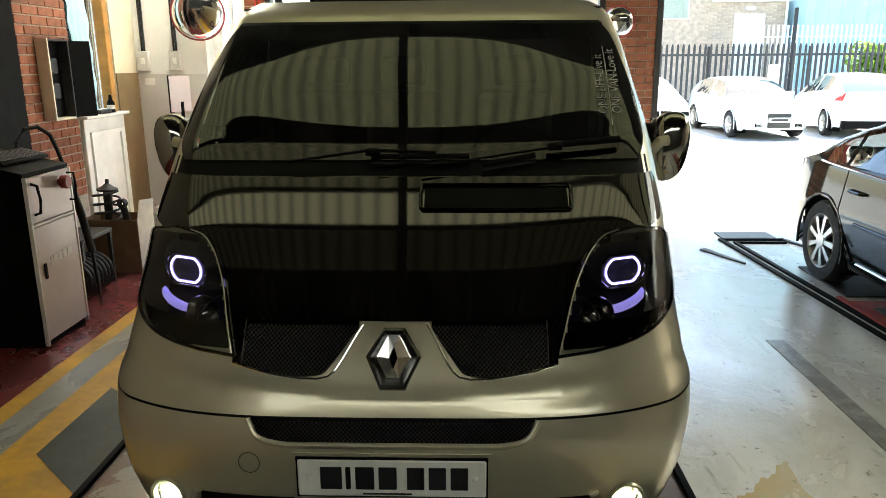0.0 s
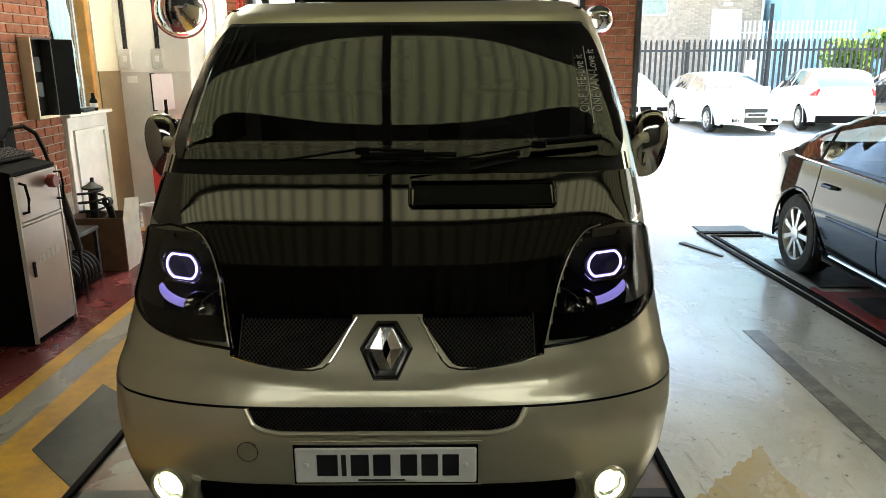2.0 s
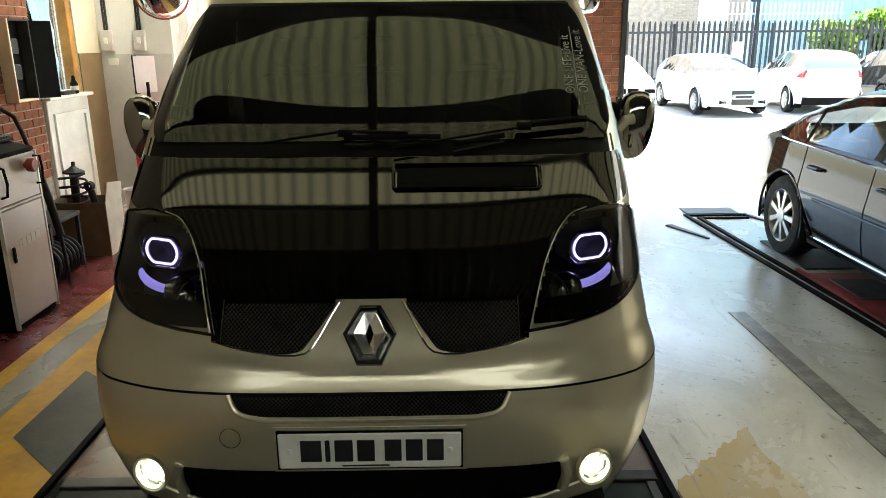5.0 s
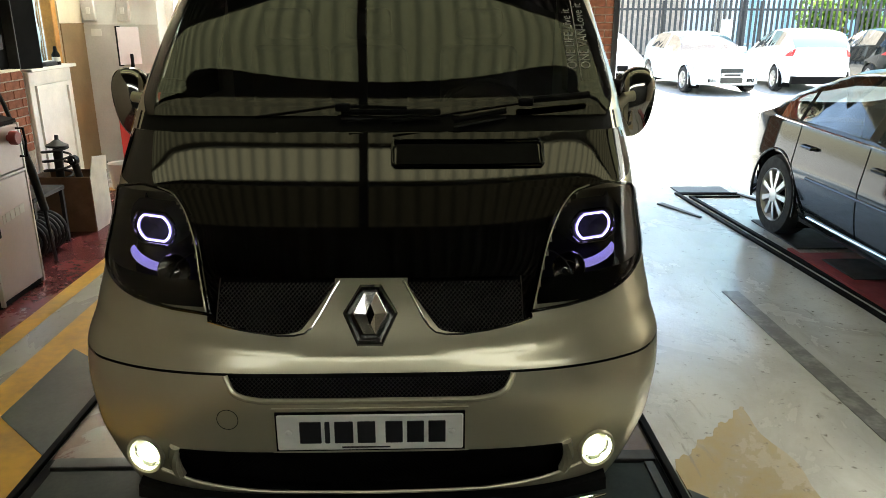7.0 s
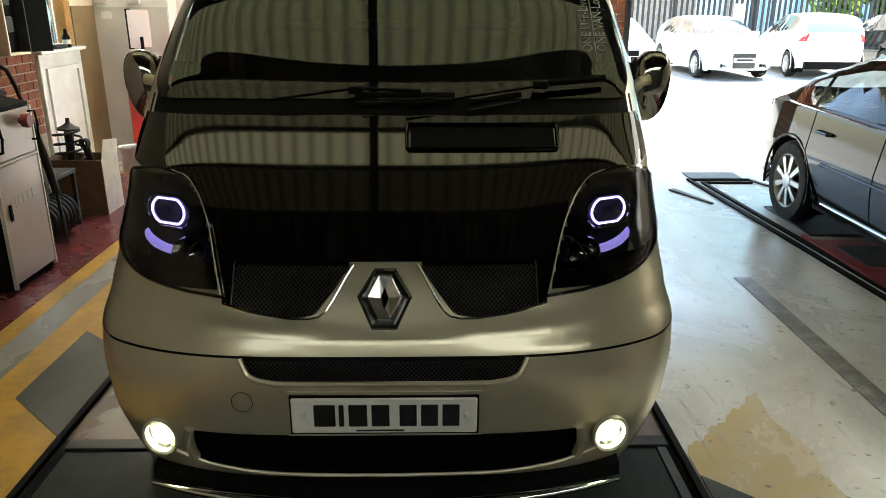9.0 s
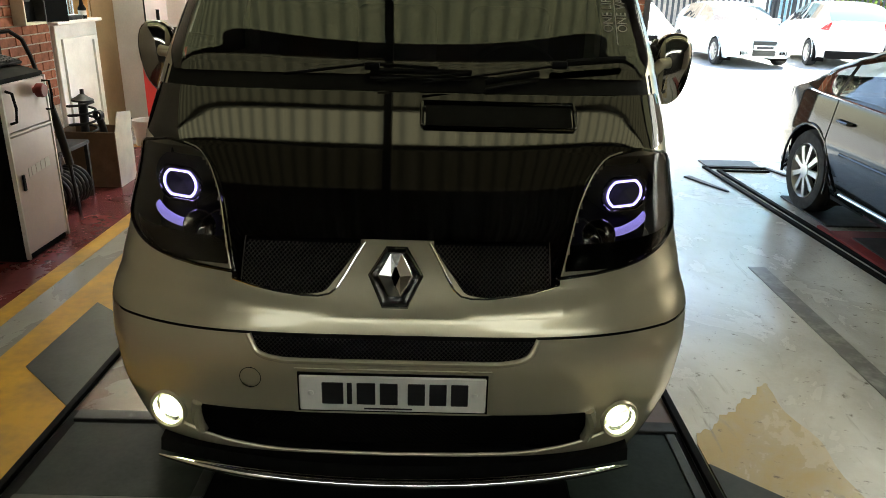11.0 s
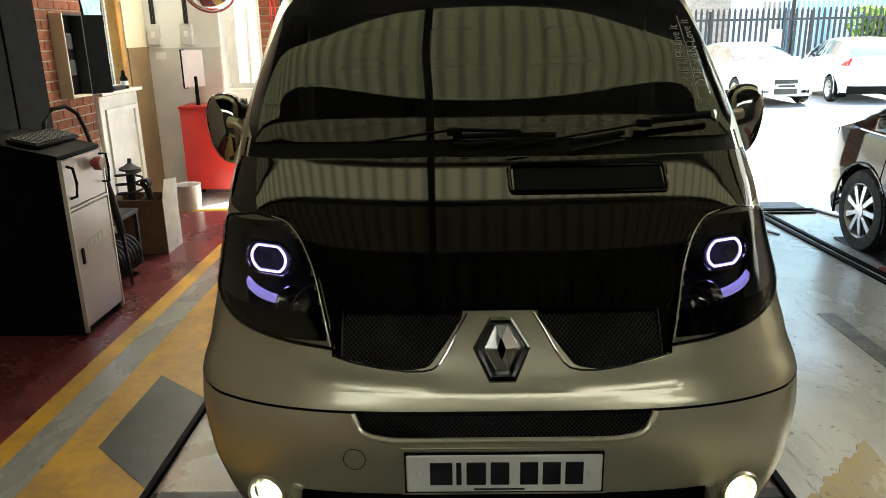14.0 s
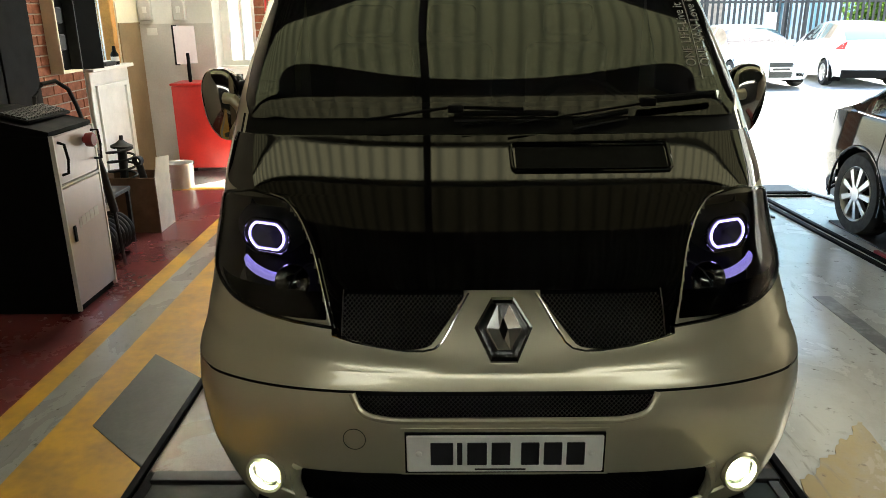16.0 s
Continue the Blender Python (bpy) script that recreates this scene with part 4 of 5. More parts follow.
# ---- second lift under the saloon ----
lift2 = root("floor_lift", "red and black steel floor lift under the saloon", "vehicle lift", 3.7, 2.0, 0)
for pts in (((2.47, 4.66), (2.62, 1.9), (2.74, -3.5)), ((2.56, 4.56), (2.70, 1.9), (2.82, -3.5))):
    bm = bmesh.new()
    for (xa, ya), (xb, yb) in zip(pts, pts[1:]):
        prism(bm, [(xa, ya), (xa + 0.035, ya), (xb + 0.035, yb), (xb, yb)], "z", 0.0, 0.016)
    part("edge_rail", bm, BLACK_STEEL, lift2)
part("end_rail", B(2.47, 3.05, 4.64, 4.68, 0, 0.016), BLACK_STEEL, lift2)
part("end_rail", B(2.58, 3.02, 4.53, 4.56, 0, 0.016), BLACK_STEEL, lift2)
part("end_grating", B(2.52, 3.0, 4.72, 4.95, 0, 0.010), GREY_PATCH, lift2)
part("inner_rail", prism(bmesh.new(), [(3.02, 4.66), (3.06, 4.66), (3.5, 3.4), (3.46, 3.4)], "z", 0, 0.015), STEEL_DARK, lift2)
part("red_deck", prism(bmesh.new(), [(2.72, 2.9), (3.6, 2.9), (3.6, -3.5), (2.84, -3.5)], "z", 0, 0.010), RED_STEEL, lift2)
part("red_edge", prism(bmesh.new(), [(2.685, 2.95), (2.715, 2.95), (2.86, -3.5), (2.83, -3.5)], "z", 0.0, 0.03), RED_STEEL, lift2)
part("turn_plate", B(2.78, 3.5, 3.0, 3.75, 0, 0.014, 0.004, 1), STEEL_DARK, lift2)
part("turn_plate", B(2.82, 3.5, 2.35, 2.75, 0, 0.016, 0.004, 1), STEEL_DARK, lift2)
thing("steel_offcut", prism(bmesh.new(), [(2.19, 4.30), (2.25, 4.33), (2.42, 3.86), (2.40, 3.85)], "z", 0.0, 0.012), STEEL_DARK, "thin dark steel wedge lying on the floor", "steel wedge")
thing("pier_guard", B(2.05, 2.26, 5.98, 6.08, 0, 0.22, 0.012, 2), GREY_PANEL, "pale concrete guard block at the pier's foot", "guard block")


# ---- cars ----
def wheel(parent, at, side, r, width, m, spokes=9):
    """A wheel whose outer face looks along the vector side."""
    ax = Vector(side).normalized()
    c = Vector(at)
    w = part("wheel", lathe(bmesh.new(), [(-width, r * 0.66), (-width, r * 0.94), (-width * 0.8, r), (-width * 0.15, r), (0, r * 0.94), (0.006, r * 0.80), (-0.004, r * 0.66), (-0.03, r * 0.64)], c, ax, 40), RUBBER, parent)
    part("rim", lathe(bmesh.new(), [(0.0, r * 0.67), (0.004, r * 0.655), (-0.012, r * 0.61), (-0.06, r * 0.58)], c, ax, 40), m, w)
    q = ax.to_track_quat("Z", "Y").to_matrix()
    for k in range(spokes):
        a = k * math.tau / spokes
        e = q @ Vector((math.cos(a), math.sin(a), 0))
        f = q @ Vector((-math.sin(a), math.cos(a), 0))
        bm = bmesh.new()
        v = [bm.verts.new(c + e * rr + f * hw + ax * d) for rr, hw, d in ((r * 0.13, r * 0.045, 0.0), (r * 0.62, r * 0.07, -0.004), (r * 0.62, -r * 0.07, -0.004), (r * 0.13, -r * 0.045, 0.0))]
        u = [bm.verts.new(p.co - ax * 0.03) for p in v]
        bm.faces.new(v)
        for i in range(4):
            bm.faces.new((v[i], v[i - 1], u[i - 1], u[i]))
        part("spoke", bm, m, w, smooth=False)
    part("hub", lathe(bmesh.new(), [(-0.02, r * 0.20), (0.004, r * 0.18), (0.008, r * 0.10), (0.008, 0.001)], c, ax, 20), m, w)
    # black disc stands in for the shade behind the spokes
    part("shade_disc", lathe(bmesh.new(), [(-0.05, r * 0.60), (-0.05, 0.001)], c, ax, 20), BLACK_STEEL, w)
    return w


def car(name, label, group, m, paint, length, width, wheels, belt, roof, cabin, wheel_r=0.315, glass_rows=(), pane=None, size=1.0):
    """A car shell. Local x runs from the front bumper to the rear, y across, z up.
    belt, roof: heights along the length; cabin: where side glass runs; wheels: axle places."""
    thing_root = root(name, label, "car", *m.translation, group=group)
    hw = width / 2
    bf, rf = spline(*belt), spline(*roof)
    plan = spline([0, 0.12, 0.45, 1.0, length - 1.0, length - 0.45, length - 0.15, length], [0.60, 0.78, 0.93, 0.99, 1.0, 0.945, 0.81, 0.61])
    xs = lin(0, length, 100)
    low = [0.0, 0.05, 0.11, 0.17, 0.23, 0.29, 0.35, 0.41, 0.47, 0.53, 0.60, 0.66, 0.74, 0.84, 0.92, 0.97, 1.0]

    def section(x):
        w = hw * plan(x)
        b, t = bf(x), rf(x)
        base = 0.20 if 0.3 < x < length - 0.3 else 0.24
        pts = [(w * (0.93 + 0.07 * math.sin(min(1, k * 1.9) * math.pi / 2) - 0.05 * max(0, k - 0.6) / 0.4), base + (b - base) * k) for k in low]
        cab = max(0.0, t - b)
        lean = min(1, cab / 0.45)
        wt = w * (0.95 - 0.24 * lean)
        pts += [(w * 0.945 + (wt - w * 0.945) * k, b + cab * 0.90 * k + 0.002) for k in (0.08, 0.5, 1.0)]
        pts += [(wt * 0.88, b + cab * 0.975 + 0.004), (wt * 0.5, b + cab + 0.012), (0, b + cab + 0.016)]
        return pts
    secs = [section(x) for x in xs]
    n = len(secs[0])
    g0, g1 = len(low), len(low) + 2
    body_bm, glass_bm, screen_bm = bmesh.new(), bmesh.new(), bmesh.new()
    for sgn in (-1, 1):
        vs = {id(b_): {} for b_ in (body_bm, glass_bm, screen_bm)}

        def v(b_, j, i):
            d = vs[id(b_)]
            if (j, i) not in d:
                d[(j, i)] = b_.verts.new(m @ Vector((xs[j], sgn * secs[j][i][0], secs[j][i][1])))
            return d[(j, i)]
        for j in range(len(xs) - 1):
            xm = (xs[j] + xs[j + 1]) / 2
            for i in range(n - 1):
                zm = (secs[j][i][1] + secs[j + 1][i + 1][1]) / 2
                if i < len(low) and any((xm - a) ** 2 + (zm - wheel_r) ** 2 < (wheel_r + 0.045) ** 2 for a in wheels):
                    continue
                tgt = body_bm
                if g0 <= i < g1 and any(a < xm < b for a, b in cabin):
                    tgt = glass_bm
                if i >= g1 and any(a < xm < b for a, b in glass_rows):
                    tgt = screen_bm
                tgt.faces.new((v(tgt, j, i), v(tgt, j + 1, i), v(tgt, j + 1, i + 1), v(tgt, j, i + 1)))
    for j in (0, len(xs) - 1):
        ring = [body_bm.verts.new(m @ Vector((xs[j], y, z))) for y, z in secs[j]] + [body_bm.verts.new(m @ Vector((xs[j], -y, z))) for y, z in secs[j][-2::-1]]
        body_bm.faces.new(ring)
    bmesh.ops.remove_doubles(body_bm, verts=body_bm.verts, dist=0.0005)
    shell = part("body", body_bm, paint, thing_root)
    for nm, whole in (("side_window", glass_bm), ("screen", screen_bm)):
        bmesh.ops.remove_doubles(whole, verts=whole.verts, dist=0.0005)
        left_over = set(whole.faces)
        while left_over:
            isle, todo = set(), [next(iter(left_over))]
            while todo:
                f = todo.pop()
                if f in isle:
                    continue
                isle.add(f)
                todo += [g for e in f.edges for g in e.link_faces if g not in isle]
            left_over -= isle
            one = bmesh.new()
            seen = {}
            for f in isle:
                for v_ in f.verts:
                    if v_ not in seen:
                        seen[v_] = one.verts.new(v_.co)
                one.faces.new([seen[v_] for v_ in f.verts])
            part(nm, one, pane or YARD_GLASS, thing_root)
        whole.free()
    part("cabin_floor", prism(bmesh.new(), [tuple((m @ Vector((a, b, 0)))[:2]) for a, b in ((1.2, -hw * 0.8), (length - 0.8, -hw * 0.8), (length - 0.8, hw * 0.8), (1.2, hw * 0.8))], "z", 0.3, 0.62), INTERIOR, thing_root)
    for sx in (1.9, length - 2.0):
        for sy in (-0.36, 0.36):
            a = m @ Vector((sx + 0.3, sy, 0.8))
            part("seat", box(bmesh.new(), a.x - 0.2, a.x + 0.2, a.y - 0.2, a.y + 0.2, 0.6, 1.12, 0.06), FABRIC, thing_root)
    for a in wheels:
        for sgn in (-1, 1):
            at = m @ Vector((a, sgn * (hw - 0.015), wheel_r))
            side = (m.to_3x3() @ Vector((0, sgn, 0)))
            wheel(thing_root, at, side, wheel_r, 0.2, ALLOY)
            arch = [m @ Vector((a + (wheel_r + 0.05) * math.cos(t), sgn * (hw * plan(a) - 0.006), wheel_r + (wheel_r + 0.05) * math.sin(t))) for t in lin(-0.25, math.pi + 0.25, 26)]
            part("wheel_arch", tube(bmesh.new(), arch, 0.011, 8), paint, thing_root)
            inner = bmesh.new()
            lathe(inner, [(-0.32, wheel_r + 0.06), (-0.05, wheel_r + 0.06)], at, side, 24)
            lathe(inner, [(-0.32, wheel_r + 0.06), (-0.32, 0.001)], at, side, 24)
            for vv in list(inner.verts):
                if vv.co.z < 0.12:
                    vv.co.z = 0.12
            part("arch_liner", inner, BLACK_PLASTIC, thing_root)

    def on_side(x, z, sgn, out=0.003):
        best = secs[min(range(len(xs)), key=lambda j: abs(xs[j] - x))]
        y = float(np.interp(z, [p[1] for p in best[:g1 + 1]], [p[0] for p in best[:g1 + 1]]))
        return m @ Vector((x, sgn * (y + out), z))
    thing_root.scale = (size, size, size)
    return thing_root, shell, on_side, secs, xs


def at_heading(x, y, dx, dy):
    """Pose with local x pointing from the front bumper's centre at (x, y) along (dx, dy) to the rear."""
    return Matrix.Translation((x, y, 0)) @ Matrix.Rotation(math.atan2(dy, dx), 4, "Z")


saloon_belt = ([0, 0.15, 0.5, 1.3, 2.2, 3.6, 4.1, 4.42, 4.62, 4.74, 4.80], [0.55, 0.64, 0.74, 0.85, 0.90, 0.925, 0.93, 0.91, 0.86, 0.77, 0.58])
saloon_roof = ([0, 0.15, 0.5, 1.25, 1.6, 2.1, 2.6, 3.2, 3.7, 4.15, 4.42, 4.62, 4.74, 4.8], [0.55, 0.64, 0.74, 0.845, 1.10, 1.34, 1.40, 1.37, 1.21, 0.98, 0.91, 0.86, 0.77, 0.58])
M_DARK = at_heading(3.57, -0.03, 0.0, 1.0)
saloon, shell, side, secs, xs = car("saloon_car", "dark grey saloon car with alloy wheels on the floor lift", "", M_DARK, DARK_CAR, 4.80, 1.80, (0.92, 3.80), saloon_belt, saloon_roof, ((1.55, 2.62), (2.72, 3.58), (3.64, 3.95)), 0.325, ((1.3, 2.0), (3.55, 4.2)), CAR_GLASS, 0.91)
for sgn in (-1, 1):
    for x in (1.45, 2.64, 3.55):
        zt = 0.90 if x < 3 else 0.925
        part("door_gap", tube(bmesh.new(), [side(x + (0.10 * max(0, (0.62 - z)) if x > 3 else 0) * -4 * (1 if z < 0.62 else 0), z, sgn, 0.0) for z in lin(0.30, zt, 12)], 0.0045, 6), BLACK_PLASTIC, shell)
    part("rubbing_strip", tube(bmesh.new(), [side(x, 0.565, sgn, 0.004) for x in lin(1.35, 3.3, 30)], 0.012, 8), DARK_CAR, shell)
    part("sill_strip", tube(bmesh.new(), [side(x, 0.27, sgn, 0.004) for x in lin(1.35, 3.28, 30)], 0.010, 8), CHROME, shell)
    part("window_trim", tube(bmesh.new(), [side(x, saloon_belt[1][4] + 0.010 + 0.025 * (x - 2.2) / 1.4, sgn, 0.004) for x in lin(1.5, 4.0, 40)], 0.008, 6), CHROME, shell)
    roofline = []
    for x in lin(1.45, 4.05, 40):
        j = min(range(len(xs)), key=lambda k: abs(xs[k] - x))
        yy, zz = secs[j][19]
        roofline.append(M_DARK @ Vector((x, sgn * (yy + 0.004), zz)))
    part("roof_trim", tube(bmesh.new(), roofline, 0.009, 6), CHROME, shell)
    for x in (2.45, 3.35):
        h = part("door_handle", tube(bmesh.new(), [side(x + d, 0.79, sgn, o) for d, o in ((-0.10, 0.004), (-0.08, 0.03), (0.06, 0.03), (0.08, 0.004))], 0.014, 8), DARK_CAR, shell)
        # flat black patch on the door paints the shade of a hand hollow
        part("handle_shade_patch", grid(bmesh.new(), [[side(x + d, 0.79 + e, sgn, 0.002) for d in lin(-0.09, 0.07, 5)] for e in lin(-0.018, 0.014, 3)]), BLACK_PLASTIC, shell)
    lamp = part("tail_lamp", grid(bmesh.new(), [[side(x, z, sgn, 0.006) for x in lin(4.68, 4.77, 8)] for z in lin(0.70, 0.84, 5)]), RED_LIGHT, saloon)
part("rear_bumper", tube(bmesh.new(), [side(x, 0.47, -1, 0.01) for x in lin(4.25, 4.78, 10)], 0.016, 8), DARK_CAR, saloon)

wagon_belt = ([0, 0.1, 0.5, 1.2, 2.2, 3.8, 4.3, 4.5], [0.50, 0.66, 0.78, 0.90, 0.94, 0.98, 0.95, 0.72])
wagon_roof = ([0, 0.1, 0.5, 1.15, 1.6, 2.1, 2.7, 3.3, 3.9, 4.2, 4.5], [0.50, 0.66, 0.78, 0.895, 1.18, 1.38, 1.43, 1.40, 1.20, 1.0, 0.72])
M_W = at_heading(6.47, 13.28, -0.03, 1.0)
wagon, wshell, wside, wsecs, wxs = car("parked_saloon", "pale silver saloon car parked in the sunny yard", "cars in the yard", M_W, SILVER_BLUE, 4.5, 1.78, (0.86, 3.5), wagon_belt, wagon_roof, ((1.5, 2.4), (2.5, 3.5)), 0.315, ((1.2, 1.95), (3.3, 4.0)), size=0.85)


def front_face(mx, y0, y1, z0, z1, d0=-0.03, d1=0.03):
    bm = box(bmesh.new(), d0, d1, y0, y1, z0, z1, 0.012)
    bm.transform(mx)
    return bm


grille = part("front_grille", front_face(M_W, -0.27, 0.27, 0.28, 0.62, -0.012, 0.03), GREY_PATCH, wagon)
for z in (0.33, 0.38, 0.58, 0.62):
    part("grille_bar", front_face(M_W, -0.29, 0.29, z - 0.006, z + 0.006, -0.02, -0.01), FENCE, grille)
part("number_plate", front_face(M_W, -0.26, 0.26, 0.42, 0.53, -0.03, -0.01), PLATE_WHITE, wagon)
part("plate_bar", front_face(M_W, -0.20, 0.20, 0.45, 0.50, -0.033, -0.029), PLATE_INK, wagon)
for sgn in (-1, 1):
    part("fog_intake", front_face(M_W, sgn * 0.36, sgn * 0.56, 0.30, 0.40, 0.0, 0.14), BLACK_PLASTIC, wagon)
    part("headlamp", grid(bmesh.new(), [[wside(x, z, sgn, 0.008) for x in lin(0.06, 0.42, 6)] for z in lin(0.56, 0.66, 4)]), CLEAR, wagon)
    part("door_mirror", box(bmesh.new(), *[c for a, b in zip((M_W @ Vector((1.75, sgn * 0.98, 1.0))), (0.1, 0.09, 0.07)) for c in (a - b, a + b)], 0.03), SILVER_BLUE, wagon)

hatch_belt = ([0, 0.1, 0.5, 1.0, 2.0, 3.3, 3.7, 3.95], [0.50, 0.66, 0.80, 0.90, 0.97, 1.06, 1.05, 0.80])
hatch_roof = ([0, 0.1, 0.5, 0.95, 1.5, 2.0, 2.6, 3.2, 3.6, 3.8, 3.95], [0.50, 0.66, 0.80, 0.90, 1.25, 1.44, 1.48, 1.45, 1.36, 1.12, 0.80])


def hatchback(label, mx, paint, detail=True):
    h, sh, sd, sc, xx = car("parked_hatchback", label, "cars in the yard", mx, paint, 3.95, 1.72, (0.80, 3.28), hatch_belt, hatch_roof, ((1.4, 2.3), (2.4, 3.3)), 0.305, ((1.0, 1.85), (3.58, 3.84)), size=0.87)
    if detail:
        def back(y0, y1, z0, z1, d0=3.90, d1=3.99):
            bm = box(bmesh.new(), d0, d1, y0, y1, z0, z1, 0.012)
            bm.transform(mx)
            return bm
        part("rear_valance", back(-0.62, 0.62, 0.22, 0.40, 3.7, 3.97), BLACK_PLASTIC, h)
        part("plate_bar", back(-0.24, 0.24, 0.74, 0.82, 3.93, 3.965), PLATE_WHITE, h)
        for sgn in (-1, 1):
            part("tail_lamp", grid(bmesh.new(), [[sd(3.86 - (0.20 * (1 - k)) * t, 0.86 + 0.19 * k, sgn, 0.010) for t in lin(0, 1, 8)] for k in lin(0, 1, 6)]), RED_LIGHT, h)
    return h


hatchback("white hatchback parked in the sunny yard, tail towards the workshop", at_heading(8.88, 17.0, -0.13, -0.99), WHITE_CAR)
hatchback("dark hatchback parked at the end of the row in the yard", at_heading(11.2, 17.4, -0.13, -0.99), DARK_CAR)
M_L = at_heading(4.28, 14.0, 0.0, 1.0)
left_car, ls, lside, _, _ = car("parked_saloon", "white saloon car with twin oval grilles, parked in the yard", "cars in the yard", M_L, WHITE_CAR, 4.5, 1.78, (0.86, 3.5), wagon_belt, wagon_roof, ((1.5, 2.4), (2.5, 3.5)), 0.315, ((1.2, 1.95), (3.3, 4.0)), size=0.85)
for y in (-0.16, 0.16):
    part("grille", front_face(M_L, y - 0.13, y + 0.13, 0.50, 0.64, -0.02, 0.10), BLACK_PLASTIC, left_car)
    part("grille", front_face(M_L, y * 3.6 - 0.13, y * 3.6 + 0.13, 0.52, 0.62, -0.02, 0.30), BLACK_PLASTIC, left_car)
part("plate_bar", front_face(M_L, -0.26, 0.26, 0.34, 0.44, -0.03, 0.03), PLATE_WHITE, left_car)

# ---- fence, buildings and hedge ----
FY = 19.6
fence = root("palisade_fence", "dark galvanised palisade fence along the yard", "fence", 6, FY, 0)
pale_me = None
for k in range(150):
    x = 1.2 + k * 0.153
    if pale_me is None:
        bm = prism(bmesh.new(), [(-0.034, 0.06), (0.034, 0.06), (0.034, 1.93), (0.012, 2.03), (0, 2.0), (-0.012, 2.03), (-0.034, 1.93)], "y", -0.006, 0.006)
        bm.transform(Matrix.Translation((x, FY, 0)))
        first = part("pale", bm, FENCE, fence, smooth=False)
        pale_me, first_x = first.data, x
    else:
        ob = new("pale", pale_me)
        ob.parent = fence
        ob.location = (x - first_x, 0, 0)
for z in (0.45, 1.72):
    part("rail", B(1.0, 24.5, FY + 0.01, FY + 0.06, z - 0.03, z + 0.03), FENCE, fence)
for k in range(9):
    part("post", B(1.4 + k * 2.8 - 0.04, 1.4 + k * 2.8 + 0.04, FY + 0.06, FY + 0.16, 0, 1.95), FENCE, fence)

bld = root("brick_building", "buff brick building with a pale door behind the fence", "building", 8, 27, 0)
part("wall", B(-4, 12.05, 27.0, 33, 0, 3.75), BUFF_BRICK, bld, smooth=False)
part("upper_wall", B(-4, 9.3, 27.6, 33, 3.75, 8.0), BUFF_BRICK, bld, smooth=False)
course = None
for r in range(24):
    z = 1.9 + r * 0.075
    if z > 3.7:
        break
    for k in range(11):
        x = 8.9 + k * 0.29 + (0.14 if r % 2 else 0)
        if 10.1 < x + 0.13 < 11.3 or x > 11.85:
            continue
        if course is None:
            b0 = box(bmesh.new(), x, x + 0.27, 26.985, 27.005, z, z + 0.062)
            o = part("brick", b0, BUFF_BRICK, bld, smooth=False)
            course, bx, bz = o.data, x, z
        else:
            o = new("brick", course)
            o.parent = bld
            o.location = (x - bx, 0, z - bz)
door = part("door", B(10.2, 11.15, 26.95, 27.0, 1.0, 3.16, 0.01, 1), WHITE_PAINT, bld, "white door")
part("door_frame", prism(bmesh.new(), [(10.12, 1.0), (10.2, 1.0), (10.2, 3.16), (11.15, 3.16), (11.15, 1.0), (11.23, 1.0), (11.23, 3.24), (10.12, 3.24)], "y", 26.93, 27.01), WHITE_PAINT, door)
part("lamp_box", B(10.5, 10.85, 26.9, 27.0, 3.36, 3.5, 0.01, 1), WHITE_PAINT, bld)
part("gutter", B(9.25, 12.15, 26.85, 27.0, 3.66, 3.78, 0.02, 1), WHITE_PAINT, bld)
part("downpipe", cyl(bmesh.new(), (11.98, 26.9, 0), (11.98, 26.9, 3.7), 0.05, seg=10), WHITE_PAINT, bld)
win = part("window", B(7.3, 8.45, 26.97, 27.0, 3.05, 4.6), WHITE_PAINT, bld, "pale boarded window")
part("pane", B(7.36, 8.39, 26.955, 26.97, 3.1, 4.5), CLEAR, win)
wire = root("razor_wire", "coiled wire above the low roof", "wire coil", 10.6, 27.1, 3.78)
for k in range(9):
    part("coil", tube(bmesh.new(), [(9.4 + k * 0.31 + 0.26 * math.cos(a), 27.1, 4.05 + 0.27 * math.sin(a)) for a in lin(0, math.tau * 19 / 20, 20)], 0.014, 5, True), FENCE, wire)
part("wire_rail", B(9.3, 12.05, 27.08, 27.12, 3.78, 3.82), FENCE, wire)

clad = root("clad_warehouse", "pale blue ribbed metal warehouse behind the fence", "building", 25, 26, 0)
xs2, x = [], 12.3
while x < 45:
    xs2 += [(x, 0), (x + 0.30, 0), (x + 0.34, -0.05), (x + 0.42, -0.05)]
    x += 0.46
part("wall", grid(bmesh.new(), [[(a, 26.0 + d, z) for a, d in xs2] for z in (0, 11)]), BLUE_CLAD, clad, smooth=False)
part("end_wall", B(12.3, 12.34, 26.06, 40, 0, 11), BLUE_CLAD, clad, smooth=False)
part("roof", B(12.2, 45.3, 25.9, 40, 11, 11.3), BLUE_CLAD, clad, smooth=False)
inner_fence = root("mesh_fence", "white painted palisade fence beside the warehouse", "fence", 11, 24, 0)
for k in range(26):
    part("pale", B(9.9 + k * 0.16, 9.97 + k * 0.16, 23.99, 24.01, -0.012, 2.7), WHITE_PAINT, inner_fence, smooth=False)
for z in (0.6, 2.3):
    part("rail", B(9.8, 14.1, 24.012, 24.05, z, z + 0.05), WHITE_PAINT, inner_fence)
thing("telegraph_pole", cyl(bmesh.new(), (10.48, 22.5, 0), (10.48, 22.5, 3.15), 0.065, 0.055, 12), STEEL_DARK, "dark post standing behind the fence", "post")
